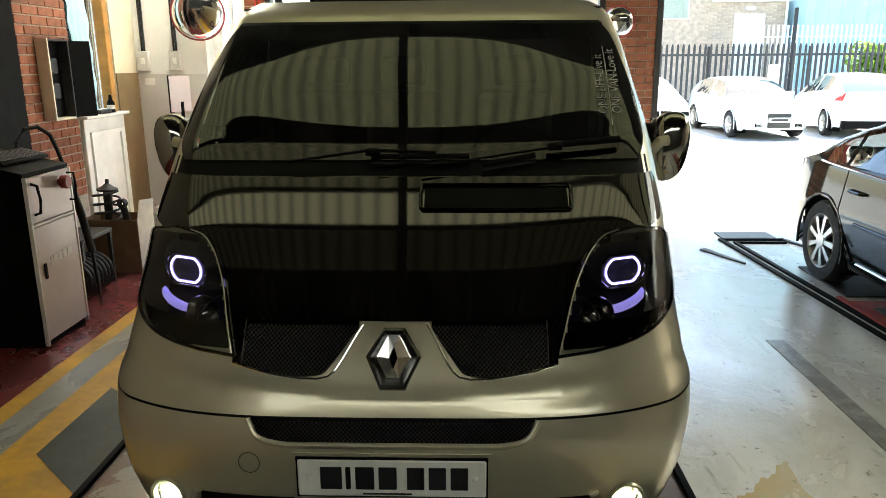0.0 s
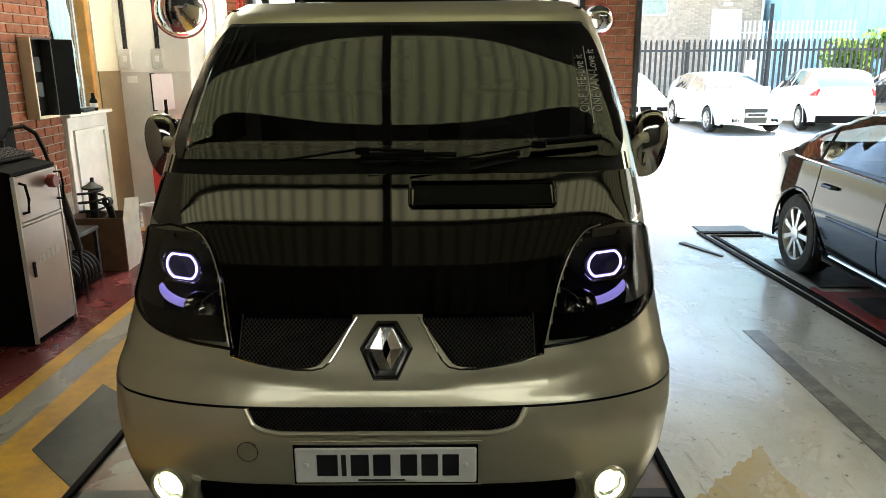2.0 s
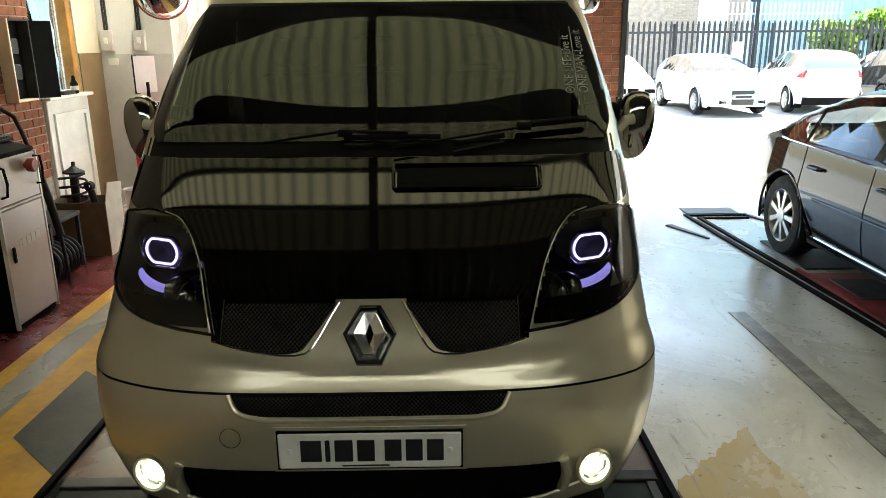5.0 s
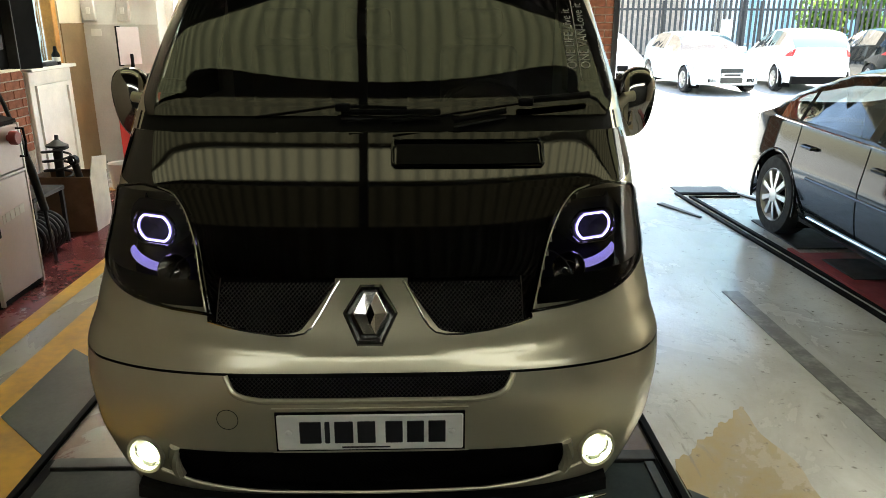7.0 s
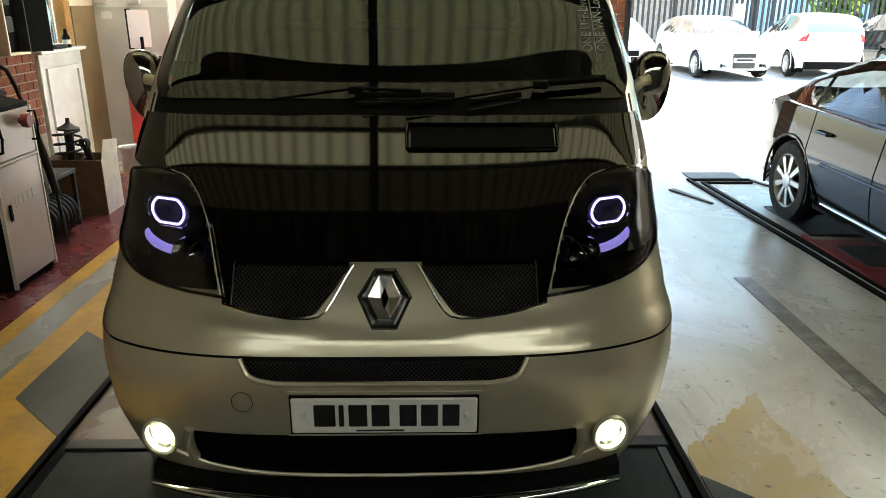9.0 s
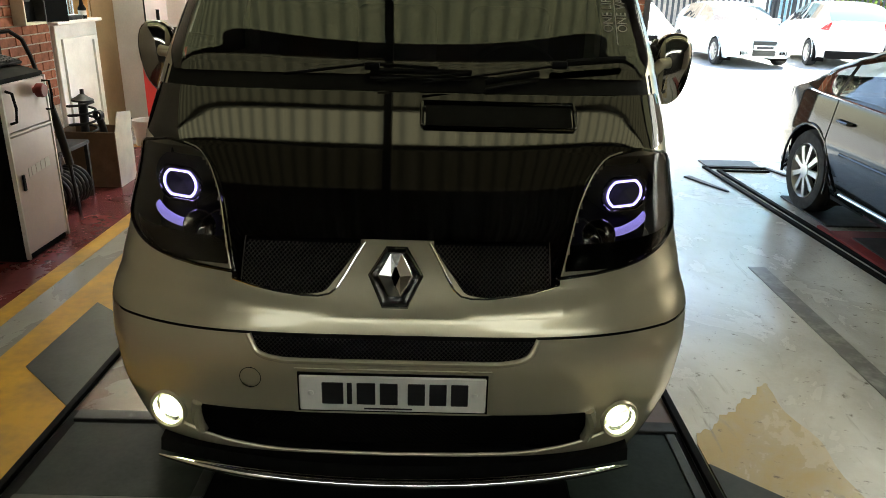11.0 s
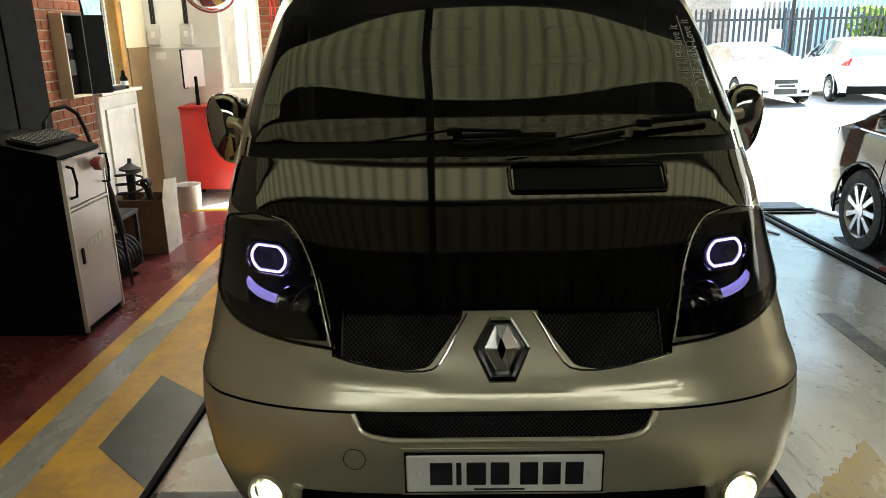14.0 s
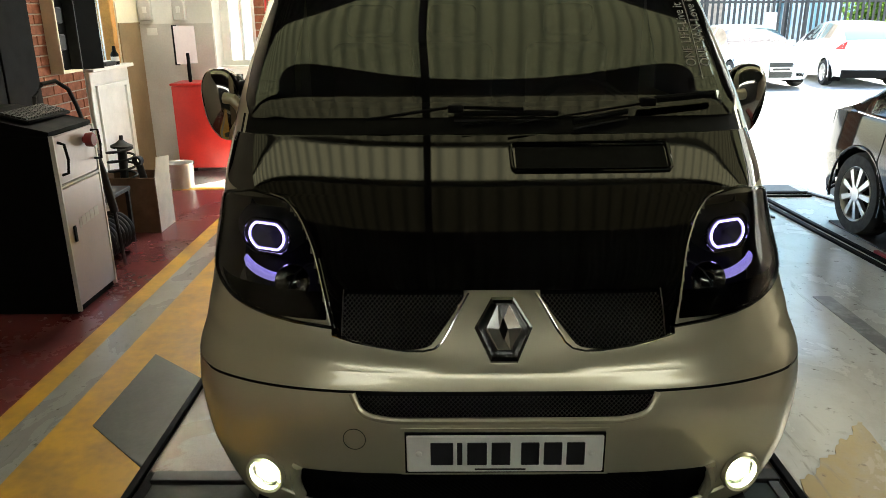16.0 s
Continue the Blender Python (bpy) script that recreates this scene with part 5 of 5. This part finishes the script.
sign = thing("white_sign", B(8.62, 8.95, FY - 0.05, FY - 0.02, 0.95, 1.45, 0.01, 1), WHITE_PAINT, "small white notice board fixed on the fence", "sign")

rng = random.Random(7)


def bush(x, y, w, d, h, leaves):
    b = root("hedge_bush", "leafy green bush growing by the fence", "bush", x, y, 0)
    bm = bmesh.new()
    for k in range(6):
        a = rng.uniform(0, math.tau)
        tube(bm, [(x, y, 0), (x + 0.2 * w * math.cos(a), y + 0.2 * d * math.sin(a), h * 0.4), (x + 0.4 * w * math.cos(a), y + 0.4 * d * math.sin(a), h * 0.8)], 0.02, 6)
    part("stem", bm, ORANGE_WOOD, b)
    vs, fs = [], []
    blobs = [(rng.uniform(-0.5, 0.5) * w, rng.uniform(-0.5, 0.5) * d, h * rng.uniform(0.25, 0.95), rng.uniform(0.25, 0.5)) for _ in range(26)]
    for k in range(leaves):
        bx, by, bz, br = rng.choice(blobs)
        p = Vector((x + bx, y + by, bz)) + Vector((rng.gauss(0, 1), rng.gauss(0, 1), rng.gauss(0, 1))).normalized() * br * rng.uniform(0.6, 1)
        if p.z < 0.02:
            continue
        q = Euler((rng.uniform(0, 6), rng.uniform(0, 6), rng.uniform(0, 6))).to_matrix()
        s = rng.uniform(0.05, 0.10)
        i = len(vs)
        vs += [p + q @ Vector(c) * s for c in ((-1, 0, 0), (0, -0.5, 0.1), (1, 0, 0), (0, 0.5, 0.1))]
        fs.append((i, i + 1, i + 2, i + 3))
    me = bpy.data.meshes.new("leaves")
    me.from_pydata(vs, [], fs)
    me.materials.append(LEAF)
    lv = new("leaves", me)
    me.transform(Matrix.Translation((-x, -y, 0)))
    lv.parent = b
    tagged(lv, kind="stuff")


bush(12.9, 20.5, 2.6, 1.0, 2.3, 5000)
bush(16.0, 20.6, 3.0, 1.0, 2.6, 4000)

# ---- left side of the workshop ----
# analyser cabinet
cab = root("analyser_cabinet", "tall black and grey steel workshop cabinet with a keyboard on top", "cabinet", -2.5, 2.26, 0)
body_c = part("body", B(-2.79, -2.175, 2.0, 2.45, 0.0, 0.98, 0.008, 1), BLACK_STEEL, cab)
part("sloped_top", prism(bmesh.new(), [(-2.80, 0.98), (-2.17, 0.98), (-2.17, 1.0), (-2.56, 1.09), (-2.80, 1.09)], "y", 1.995, 2.455), BLACK_STEEL, cab, smooth=False)
drawer = part("drawer_front", B(-2.177, -2.158, 2.012, 2.438, 0.72, 0.975, 0.006, 1), CABINET_GREY, cab, "grey steel drawer front")
door_c = part("door", B(-2.177, -2.158, 2.012, 2.438, 0.045, 0.70, 0.006, 1), CABINET_GREY, cab, "grey steel door")
part("divider", B(-2.176, -2.154, 2.004, 2.446, 0.702, 0.718, 0.004, 1), GREY_PANEL, cab)
for y in (2.004, 2.446):
    part("edge_strip", B(-2.176, -2.154, y - 0.007, y + 0.007, 0.02, 0.98), GREY_PANEL, cab)
part("handle", tube(bmesh.new(), [(-2.158, 2.045, 0.77), (-2.125, 2.045, 0.78), (-2.115, 2.045, 0.85), (-2.125, 2.045, 0.93), (-2.158, 2.045, 0.94)], 0.008, 8), BLACK_PLASTIC, drawer)
part("handle", tube(bmesh.new(), [(-2.158, 2.415, 0.79), (-2.12, 2.42, 0.79), (-2.115, 2.42, 0.87), (-2.12, 2.42, 0.95), (-2.158, 2.415, 0.95)], 0.007, 8), BLACK_PLASTIC, drawer)
part("plug", lathe(bmesh.new(), [(0, 0.018), (0.02, 0.018), (0.02, 0.038), (0.05, 0.040), (0.06, 0.034), (0.06, 0.001)], (-2.158, 2.32, 0.91), (1, 0, 0), 20), RED_STEEL, drawer, "red round switch knob")
part("latch", B(-2.156, -2.146, 2.05, 2.075, 0.40, 0.49, 0.004, 1), BLACK_PLASTIC, door_c)
for k, (y0, y1) in enumerate(((2.13, 2.15), (2.16, 2.20), (2.21, 2.25), (2.26, 2.30), (2.31, 2.36))):
    part("badge_bar", B(-2.157, -2.1555, y0, y1, 0.46 + 0.004 * k, 0.51 + 0.004 * k), GREY_PANEL, door_c)
kb = root("keyboard", "black computer keyboard lying on the cabinet", "keyboard", -2.37, 2.26, 1.05)
rot = Matrix.Translation((-2.37, 2.26, 1.058)) @ Matrix.Rotation(radians(13.5), 4, "Y")
bm = box(bmesh.new(), -0.085, 0.085, -0.22, 0.22, -0.006, 0.012, 0.004, 1)
bm.transform(rot)
part("case", bm, BLACK_PLASTIC, kb)
for r in range(5):
    for k in range(15):
        bm = box(bmesh.new(), -0.068 + r * 0.028, -0.046 + r * 0.028, -0.205 + k * 0.0275, -0.183 + k * 0.0275, 0.012, 0.021)
        bm.transform(rot)
        part("key", bm, STEEL_DARK, kb, smooth=False)
hose = root("gas_probe", "black exhaust probe hose leaning beside the cabinet", "probe", -2.4, 2.72, 0)
part("probe_pipe", tube(bmesh.new(), [(-2.50, 2.50, 0.95), (-2.50, 2.52, 1.12), (-2.47, 2.57, 1.19), (-2.42, 2.63, 1.20), (-2.38, 2.68, 1.15), (-2.36, 2.71, 1.05), (-2.34, 2.74, 0.90)], 0.013, 8), CABLE, hose)
part("probe_grip", tube(bmesh.new(), [(-2.343, 2.735, 0.92), (-2.31, 2.80, 0.62), (-2.29, 2.84, 0.36)], 0.026, 10), CABLE, hose)
part("probe_foot", tube(bmesh.new(), [(-2.29, 2.84, 0.36), (-2.28, 2.86, 0.0)], 0.012, 8), CABLE, hose)
part("probe_stay", tube(bmesh.new(), [(-2.50, 2.50, 0.95), (-2.50, 2.49, 0.5), (-2.50, 2.48, 0.0)], 0.010, 8), CABLE, hose)
ext = root("fire_extinguisher", "small red fire extinguisher on the floor", "extinguisher", -2.56, 2.86, 0)
part("cylinder", lathe(bmesh.new(), [(0, 0.001), (0, 0.05), (0.26, 0.05), (0.30, 0.03), (0.34, 0.018), (0.36, 0.001)], (-2.56, 2.86, 0), (0, 0, 1), 18), RED_PAINT, ext)
part("valve", B(-2.58, -2.54, 2.84, 2.88, 0.34, 0.40, 0.006, 1), BLACK_PLASTIC, ext)
coil = root("coiled_hose", "coil of black ribbed hose lying on the floor", "hose", -2.42, 3.05, 0)
for k in range(7):
    part("turn", tube(bmesh.new(), [(-2.46 + 0.125 * math.cos(a), 2.86 + k * 0.05, 0.14 + 0.125 * math.sin(a)) for a in lin(0, math.tau * 23 / 24, 24)], 0.016, 8, True), CABLE, coil)
stand = root("steel_stand", "small dark steel trestle beside the wall", "stand", -2.65, 3.1, 0)
for x, y in ((-2.72, 2.95), (-2.42, 2.95), (-2.72, 3.35), (-2.42, 3.35)):
    part("leg", B(x - 0.012, x + 0.012, y - 0.012, y + 0.012, 0, 0.40), STEEL_DARK, stand)
part("top", B(-2.74, -2.40, 2.93, 3.37, 0.38, 0.41, 0.006, 1), STEEL_DARK, stand)
for y in (3.0, 3.15, 3.28):
    part("roll", lathe(bmesh.new(), [(0, 0.02), (0, 0.07), (0.05, 0.07), (0.05, 0.02)], (-2.60, y, 0.30), (0.8, 0.2, 0.1), 16), GREY_PANEL, stand)

# cardboard box with old suspension parts
carton = root("cardboard_box", "open brown cardboard box holding worn suspension parts", "box", -2.48, 3.72, 0)
# the +x side and flap take a paler card colour for light from there
for nm, dims, m in (("side", (-2.74, -2.30, 3.56, 3.568, 0, 0.42), CARD), ("side", (-2.74, -2.30, 3.86, 3.868, 0, 0.42), CARD), ("side", (-2.74, -2.732, 3.568, 3.86, 0, 0.42), CARD), ("side", (-2.308, -2.30, 3.568, 3.86, 0, 0.42), CARD_LIT), ("base", (-2.73, -2.31, 3.568, 3.86, 0.002, 0.01), CARD)):
    part(nm, B(*dims), m, carton, smooth=False)
bm = prism(bmesh.new(), [(3.57, 0.42), (3.86, 0.42), (3.88, 0.53), (3.64, 0.56)], "x", -2.304, -2.298)
part("flap", bm, CARD_LIT, carton, "raised flap coloured pale for the light on it", smooth=False)
part("flap", prism(bmesh.new(), [(-2.74, 0.42), (-2.30, 0.42), (-2.36, 0.40), (-2.70, 0.38)], "y", 3.545, 3.55), CARD, carton, smooth=False)
strut = root("suspension_strut", "used coil spring strut standing in the box", "suspension strut", -2.58, 3.72, 0.01)
part("damper", lathe(bmesh.new(), [(0, 0.026), (0.34, 0.026), (0.34, 0.030), (0.42, 0.030), (0.60, 0.034), (0.60, 0.016), (0.70, 0.014)], (-2.60, 3.70, 0.012), (0.05, 0, 1), 18), STEEL_DARK, strut)
part("spring", tube(bmesh.new(), [(-2.585 + 0.095 * math.cos(a), 3.70 + 0.095 * math.sin(a), 0.34 + 0.28 * a / (math.tau * 4)) for a in lin(0, math.tau * 4, 80)], 0.009, 8), CABLE, strut)
part("top_mount", lathe(bmesh.new(), [(0.0, 0.03), (0.0, 0.078), (0.014, 0.078), (0.03, 0.045), (0.05, 0.02), (0.065, 0.001)], (-2.57, 3.70, 0.625), (0.05, 0, 1), 20), STEEL_DARK, strut)
strut2 = root("shock_absorber", "used black shock absorber leaning in the box", "shock absorber", -2.42, 3.70, 0.01)
part("tube", cyl(bmesh.new(), (-2.36, 3.70, 0.012), (-2.44, 3.66, 0.50), 0.026, seg=14), STEEL_DARK, strut2)
part("eye", lathe(bmesh.new(), [(-0.02, 0.02), (-0.02, 0.036), (0.02, 0.036), (0.02, 0.02)], (-2.446, 3.66, 0.53), (0.2, 1, 0), 16), STEEL_DARK, strut2)

# wall cabinet with an open door, on the brick
meter = root("wall_cabinet", "open black metal cabinet hung on the brick wall", "wall cabinet", -3.1, 4.2, 1.1)
part("back", B(-3.185, -3.175, 4.07, 4.36, 1.13, 1.77), BLACK_STEEL, meter)
for dims in ((-3.19, -3.09, 4.055, 4.07, 1.13, 1.77), (-3.19, -3.09, 4.36, 4.375, 1.13, 1.77), (-3.19, -3.09, 4.07, 4.36, 1.13, 1.145), (-3.19, -3.09, 4.07, 4.36, 1.755, 1.77)):
    part("side", B(*dims), CREAM if dims[2] < 4.06 or dims[5] < 1.2 else STEEL_DARK, meter, smooth=False)
part("door", prism(bmesh.new(), [(-3.09, 4.375), (-2.99, 4.53), (-3.002, 4.54), (-3.102, 4.385)], "z", 1.14, 1.76), BLACK_STEEL, meter, "open black door", smooth=False)
for z in (1.3, 1.5):
    part("meter", B(-3.175, -3.13, 4.12, 4.25, z, z + 0.12, 0.01, 1), STEEL_DARK, meter)

# tall black locker
locker = root("tall_locker", "tall black steel locker against the brick wall", "locker", -3.0, 2.9, 0)
part("body", B(-3.19, -2.90, 2.50, 3.34, 0, 2.6, 0.008, 1), BLACK_STEEL, locker)
for y in (2.52, 2.93):
    d = part("door", B(-2.90, -2.885, y, y + 0.39, 0.04, 2.56, 0.004, 1), BLACK_STEEL, locker)

# window in the left wall with boxed panel below
win1 = root("window_1", "side window with a varnished wooden frame", "window", -3.35, 5.0, 1.1, kind="structure")
part("window_frame", prism(bmesh.new(), [(4.58, 1.10), (5.39, 1.10), (5.39, 2.6), (4.58, 2.6), (4.58, 1.16), (4.64, 1.16), (4.64, 2.54), (5.33, 2.54), (5.33, 1.16), (4.58, 1.16)], "x", -3.34, -3.26), WHITE_PAINT, win1)
part("wood_post", B(-3.30, -3.20, 5.27, 5.36, 1.11, 2.6, 0.006, 1), ORANGE_WOOD, win1, "varnished orange wooden post")
part("pane", B(-3.31, -3.30, 4.64, 5.27, 1.16, 2.54), CLEAR, win1)
part("window_sill", B(-3.30, -3.10, 4.56, 5.39, 1.10, 1.13, 0.006, 1), WHITE_PAINT, win1)
curt = root("dust_sheet", "creased pale blue plastic sheet hanging at the window", "plastic sheet", -3.2, 4.9, 1.13)
part("sheet", grid(bmesh.new(), [[(-3.215 + 0.018 * math.sin(y * 60 + z * 3) + 0.008 * math.sin(z * 23 + y * 9), y, z) for y in lin(4.66, 4.98, 24)] for z in lin(1.135, 2.55, 24)]), BLUE_CLAD, curt)
bottle = root("spray_bottle", "small dark bottle on the window sill", "bottle", -3.15, 5.12, 1.13)
part("flask", lathe(bmesh.new(), [(0, 0.001), (0, 0.035), (0.09, 0.035), (0.12, 0.018), (0.16, 0.014), (0.165, 0.001)], (-3.15, 5.12, 1.13), (0, 0, 1), 16), BLACK_PLASTIC, bottle)
part("label_band", lathe(bmesh.new(), [(0.03, 0.0355), (0.07, 0.0355)], (-3.15, 5.12, 1.13), (0, 0, 1), 16), GREY_PANEL, bottle)
thing("cloth_heap", B(-3.19, -3.11, 4.84, 5.06, 1.13, 1.165, 0.015, 2), CABLE, "dark cloth folded on the window sill", "cloth")
boxed = root("boxed_panel", "white boxed panel below the window", "panel", -3.1, 5.0, 0)
part("body", B(-3.198, -3.16, 4.60, 5.38, 0.0, 1.098, 0.006, 1), WHITE_PAINT, boxed)
part("moulding", prism(bmesh.new(), [(4.68, 0.08), (5.30, 0.08), (5.30, 0.98), (4.68, 0.98), (4.68, 0.12), (4.72, 0.12), (4.72, 0.94), (5.26, 0.94), (5.26, 0.12), (4.68, 0.12)], "x", -3.16, -3.14), WHITE_PAINT, boxed)
thing("dado_pillar", B(-3.2, -3.188, 5.39, 5.878, 0, 1.485), BROWN, "brown painted lower part of the pillar", "wall dado", kind="structure", smooth=False)
thing("wall_sheet", B(-3.188, -2.47, 5.866, 5.879, 0, 1.47), GREY_PANEL, "scuffed grey metal sheet on the back wall", "wall panel", kind="structure", smooth=False)
thing("wall_notice", B(-3.12, -3.02, 5.859, 5.866, 1.36, 1.43), WHITE_PAINT, "small white notice on the metal sheet", "notice")
for x in (-3.12, -3.095, -2.79, -2.765):
    cd = root("conduit", "black cable conduit running down the wall", "conduit", x, 5.87, 1.6, "conduits on the wall")
    part("pipe", cyl(bmesh.new(), (x, 5.866, 1.68), (x, 5.866, 4.55), 0.011, seg=10), CABLE, cd)
    part("clip", B(x - 0.016, x + 0.016, 5.85, 5.88, 2.2, 2.22), CABLE, cd)
for x in (-3.108, -2.778):
    sk = root("socket_box", "grey plastic switch box on the wall", "switch box", x, 5.87, 1.5, "switch boxes")
    part("case", B(x - 0.06, x + 0.06, 5.825, 5.879, 1.50, 1.70, 0.008, 1), GREY_PANEL, sk)
    part("rocker", B(x - 0.02, x + 0.02, 5.818, 5.826, 1.57, 1.63, 0.003, 1), WHITE_PAINT, sk)


def convex_mirror(x, y, z, r, facing, wall_y):
    mr = root("convex_mirror", "round convex safety mirror with a red rim", "mirror", x, y, z, "safety mirrors")
    part("dome", lathe(bmesh.new(), [(0.085 * math.cos(t * math.pi / 2), max(0.001, r * math.sin(t * math.pi / 2))) for t in lin(1, 0, 14)], (x, y, z), facing, 40), CHROME, mr)
    part("rim", lathe(bmesh.new(), [(-0.02, r), (0.01, r + 0.012), (0.015, r - 0.004)], (x, y, z), facing, 40), RED_STEEL, mr)
    part("back", lathe(bmesh.new(), [(-0.02, r), (-0.03, 0.001)], (x, y, z), facing, 40), BLACK_PLASTIC, mr)
    f = Vector(facing).normalized()
    part("bracket", cyl(bmesh.new(), Vector((x, y, z)) - f * 0.02, (x - 0.02, wall_y, z + 0.12), 0.016, seg=8), STEEL_DARK, mr)


convex_mirror(-2.46, 5.72, 2.05, 0.25, (0.25, -0.95, -0.2), 5.88)
convex_mirror(1.73, 5.92, 1.95, 0.15, (-0.4, -0.9, -0.1), BACK)
win2 = root("window_2", "white framed window in the back wall", "window", -2.26, 6.2, 1.05, kind="structure")
part("window_frame", prism(bmesh.new(), [(-2.46, 1.05), (-2.10, 1.05), (-2.10, 2.3), (-2.46, 2.3), (-2.46, 1.10), (-2.375, 1.10), (-2.375, 2.25), (-2.145, 2.25), (-2.145, 1.10), (-2.46, 1.10)], "y", 6.13, 6.2), WHITE_PAINT, win2)
part("mullion", B(-2.275, -2.245, 6.14, 6.19, 1.10, 2.25), WHITE_PAINT, win2)
part("pane", B(-2.375, -2.145, 6.16, 6.166, 1.10, 2.25), CLEAR, win2)
part("window_sill", B(-2.46, -2.06, 6.0, 6.13, 1.02, 1.05, 0.006, 1), WHITE_PAINT, win2)

# red tool cabinet with a screen
red = root("tool_cabinet", "red steel tool cabinet on castors by the back wall", "tool cabinet", -2.55, 5.75, 0)
part("body", B(-2.81, -2.24, 5.48, 5.84, 0.10, 0.90, 0.01, 2), RED_PAINT, red)
part("top_tray", B(-2.82, -2.23, 5.47, 5.85, 0.90, 0.925, 0.006, 1), RED_PAINT, red)
for x in (-2.77, -2.29):
    for y in (5.53, 5.79):
        part("castor", lathe(bmesh.new(), [(-0.015, 0.001), (-0.015, 0.045), (0.015, 0.045), (0.015, 0.001)], (x, y, 0.05), (1, 0, 0), 16), CABLE, red)
scr = root("monitor", "flat dark monitor seen from the side on the red cabinet", "monitor", -2.72, 5.8, 0.925)
part("panel", prism(bmesh.new(), [(-2.76, 5.56), (-2.62, 5.74), (-2.605, 5.725), (-2.745, 5.545)], "z", 1.10, 1.45), CABINET_GREY, scr, smooth=False)
part("bezel", prism(bmesh.new(), [(-2.77, 5.565), (-2.745, 5.60), (-2.725, 5.58), (-2.75, 5.545)], "z", 1.09, 1.46), BLACK_PLASTIC, scr, smooth=False)
part("stand", cyl(bmesh.new(), (-2.67, 5.645, 0.925), (-2.67, 5.645, 1.2), 0.018, seg=10), BLACK_PLASTIC, scr)
bucket = root("bucket", "dirty grey plastic bucket on the floor", "bucket", -2.64, 5.05, 0)
part("shell", lathe(bmesh.new(), [(0, 0.001), (0, 0.11), (0.225, 0.125), (0.235, 0.13), (0.225, 0.12), (0.01, 0.105), (0.01, 0.001)], (-2.66, 5.06, 0.006), (0, 0, 1), 24), GREY_PANEL, bucket)
part("handle", tube(bmesh.new(), [(-2.66 + 0.138 * math.cos(a), 5.06, 0.255 - 0.09 * math.sin(a)) for a in lin(0, math.pi, 14)], 0.004, 6), STEEL_DARK, bucket)
thing("red_hose", tube(bmesh.new(), [(-2.02, 6.08, 3.0), (-1.98, 6.07, 2.2), (-1.97, 6.07, 1.7), (-1.99, 6.07, 1.35), (-1.95, 6.07, 1.1), (-1.93, 6.07, 1.5), (-1.94, 6.08, 2.4)], 0.010, 8), RED_PAINT, "thin red air hose hanging on the brick pier", "hose")
alarm = root("alarm_box", "small white and red alarm box on the pier", "alarm", -2.0, 6.05, 2.3)
part("case", B(-2.06, -1.96, 6.04, 6.098, 2.28, 2.40, 0.008, 1), WHITE_PAINT, alarm)
part("button", B(-2.04, -1.98, 6.03, 6.04, 2.32, 2.36, 0.004, 1), RED_PAINT, alarm)

# door frames of the openings
for x0, x1, nm in ((2.15, 2.21, "door_frame_1"), (6.24, 6.3, "door_frame_1"), (-1.88, -1.82, "door_frame_2"), (1.56, 1.62, "door_frame_2")):
    thing(nm, B(x0, x1, BACK - 0.02, BACK + 0.12, 0, 3.0, 0.004, 1), STEEL_DARK, "dark steel guide rail of the roller door", "door frame", kind="structure")
for x0, x1 in ((2.21, 6.24), (-1.82, 1.56)):
    rd = root("roller_door", "raised cream roller door above the opening", "roller door", (x0 + x1) / 2, BACK + 0.05, 2.35)
    zb = 2.36 if x0 > 0 else 2.42
    part("bottom_bar", B(x0, x1, BACK + 0.02, BACK + 0.08, zb, zb + 0.06, 0.006, 1), CREAM, rd)
    for k in range(8):
        part("slat", B(x0, x1, BACK + 0.035, BACK + 0.055, zb + 0.064 + k * 0.075, zb + 0.134 + k * 0.075, 0.004, 1), CREAM, rd)


# ---- bricks ----
def brick_field(owner, axis, plane, u0, u1, z0, z1, limit=300, out=0.008):
    """Bricks 215 by 65 mm in stretcher bond with 10 mm joints; every one shares one mesh."""
    me = None
    n = 0
    r = 0
    z = z0
    while z < z1 - 0.05:
        u = u0 - (0.1125 if r % 2 else 0)
        while u < u1 - 0.03:
            a, b = max(u, u0), min(u + 0.215, u1)
            full = abs(b - a - 0.215) < 1e-4
            if b - a > 0.04 and n < limit:
                if me is None:
                    bm = box(bmesh.new(), 0, 0.215, -out, 0.012, 0, 0.065, 0.004, 1)
                    me = bpy.data.meshes.new("brick")
                    bm.to_mesh(me)
                    bm.free()
                    me.materials.append(BRICK)
                ob = new("brick", me)
                ob.parent = owner
                base = Vector(owner.location)
                if axis == "x":
                    ob.matrix_local = Matrix.Translation(Vector((plane, a, z)) - base) @ Matrix.Rotation(radians(90), 4, "Z") @ Matrix.Diagonal(((b - a) / 0.215, 1, 1, 1))
                else:
                    ob.matrix_local = Matrix.Translation(Vector((a, plane, z)) - base) @ Matrix.Diagonal(((b - a) / 0.215, 1, 1, 1))
                n += 1
            u += 0.225
        z += 0.075
        r += 1


obs = bpy.data.objects
brick_field(obs["wall_left_front"], "x", LEFT, 3.50, 4.58, 0.45, 2.75)
brick_field(obs["wall_back_pier"], "y", BACK, -2.10, -1.88, 0.8, 3.0)
brick_field(obs["wall_back_middle"], "y", BACK, 1.62, 2.15, 0.3, 3.0)
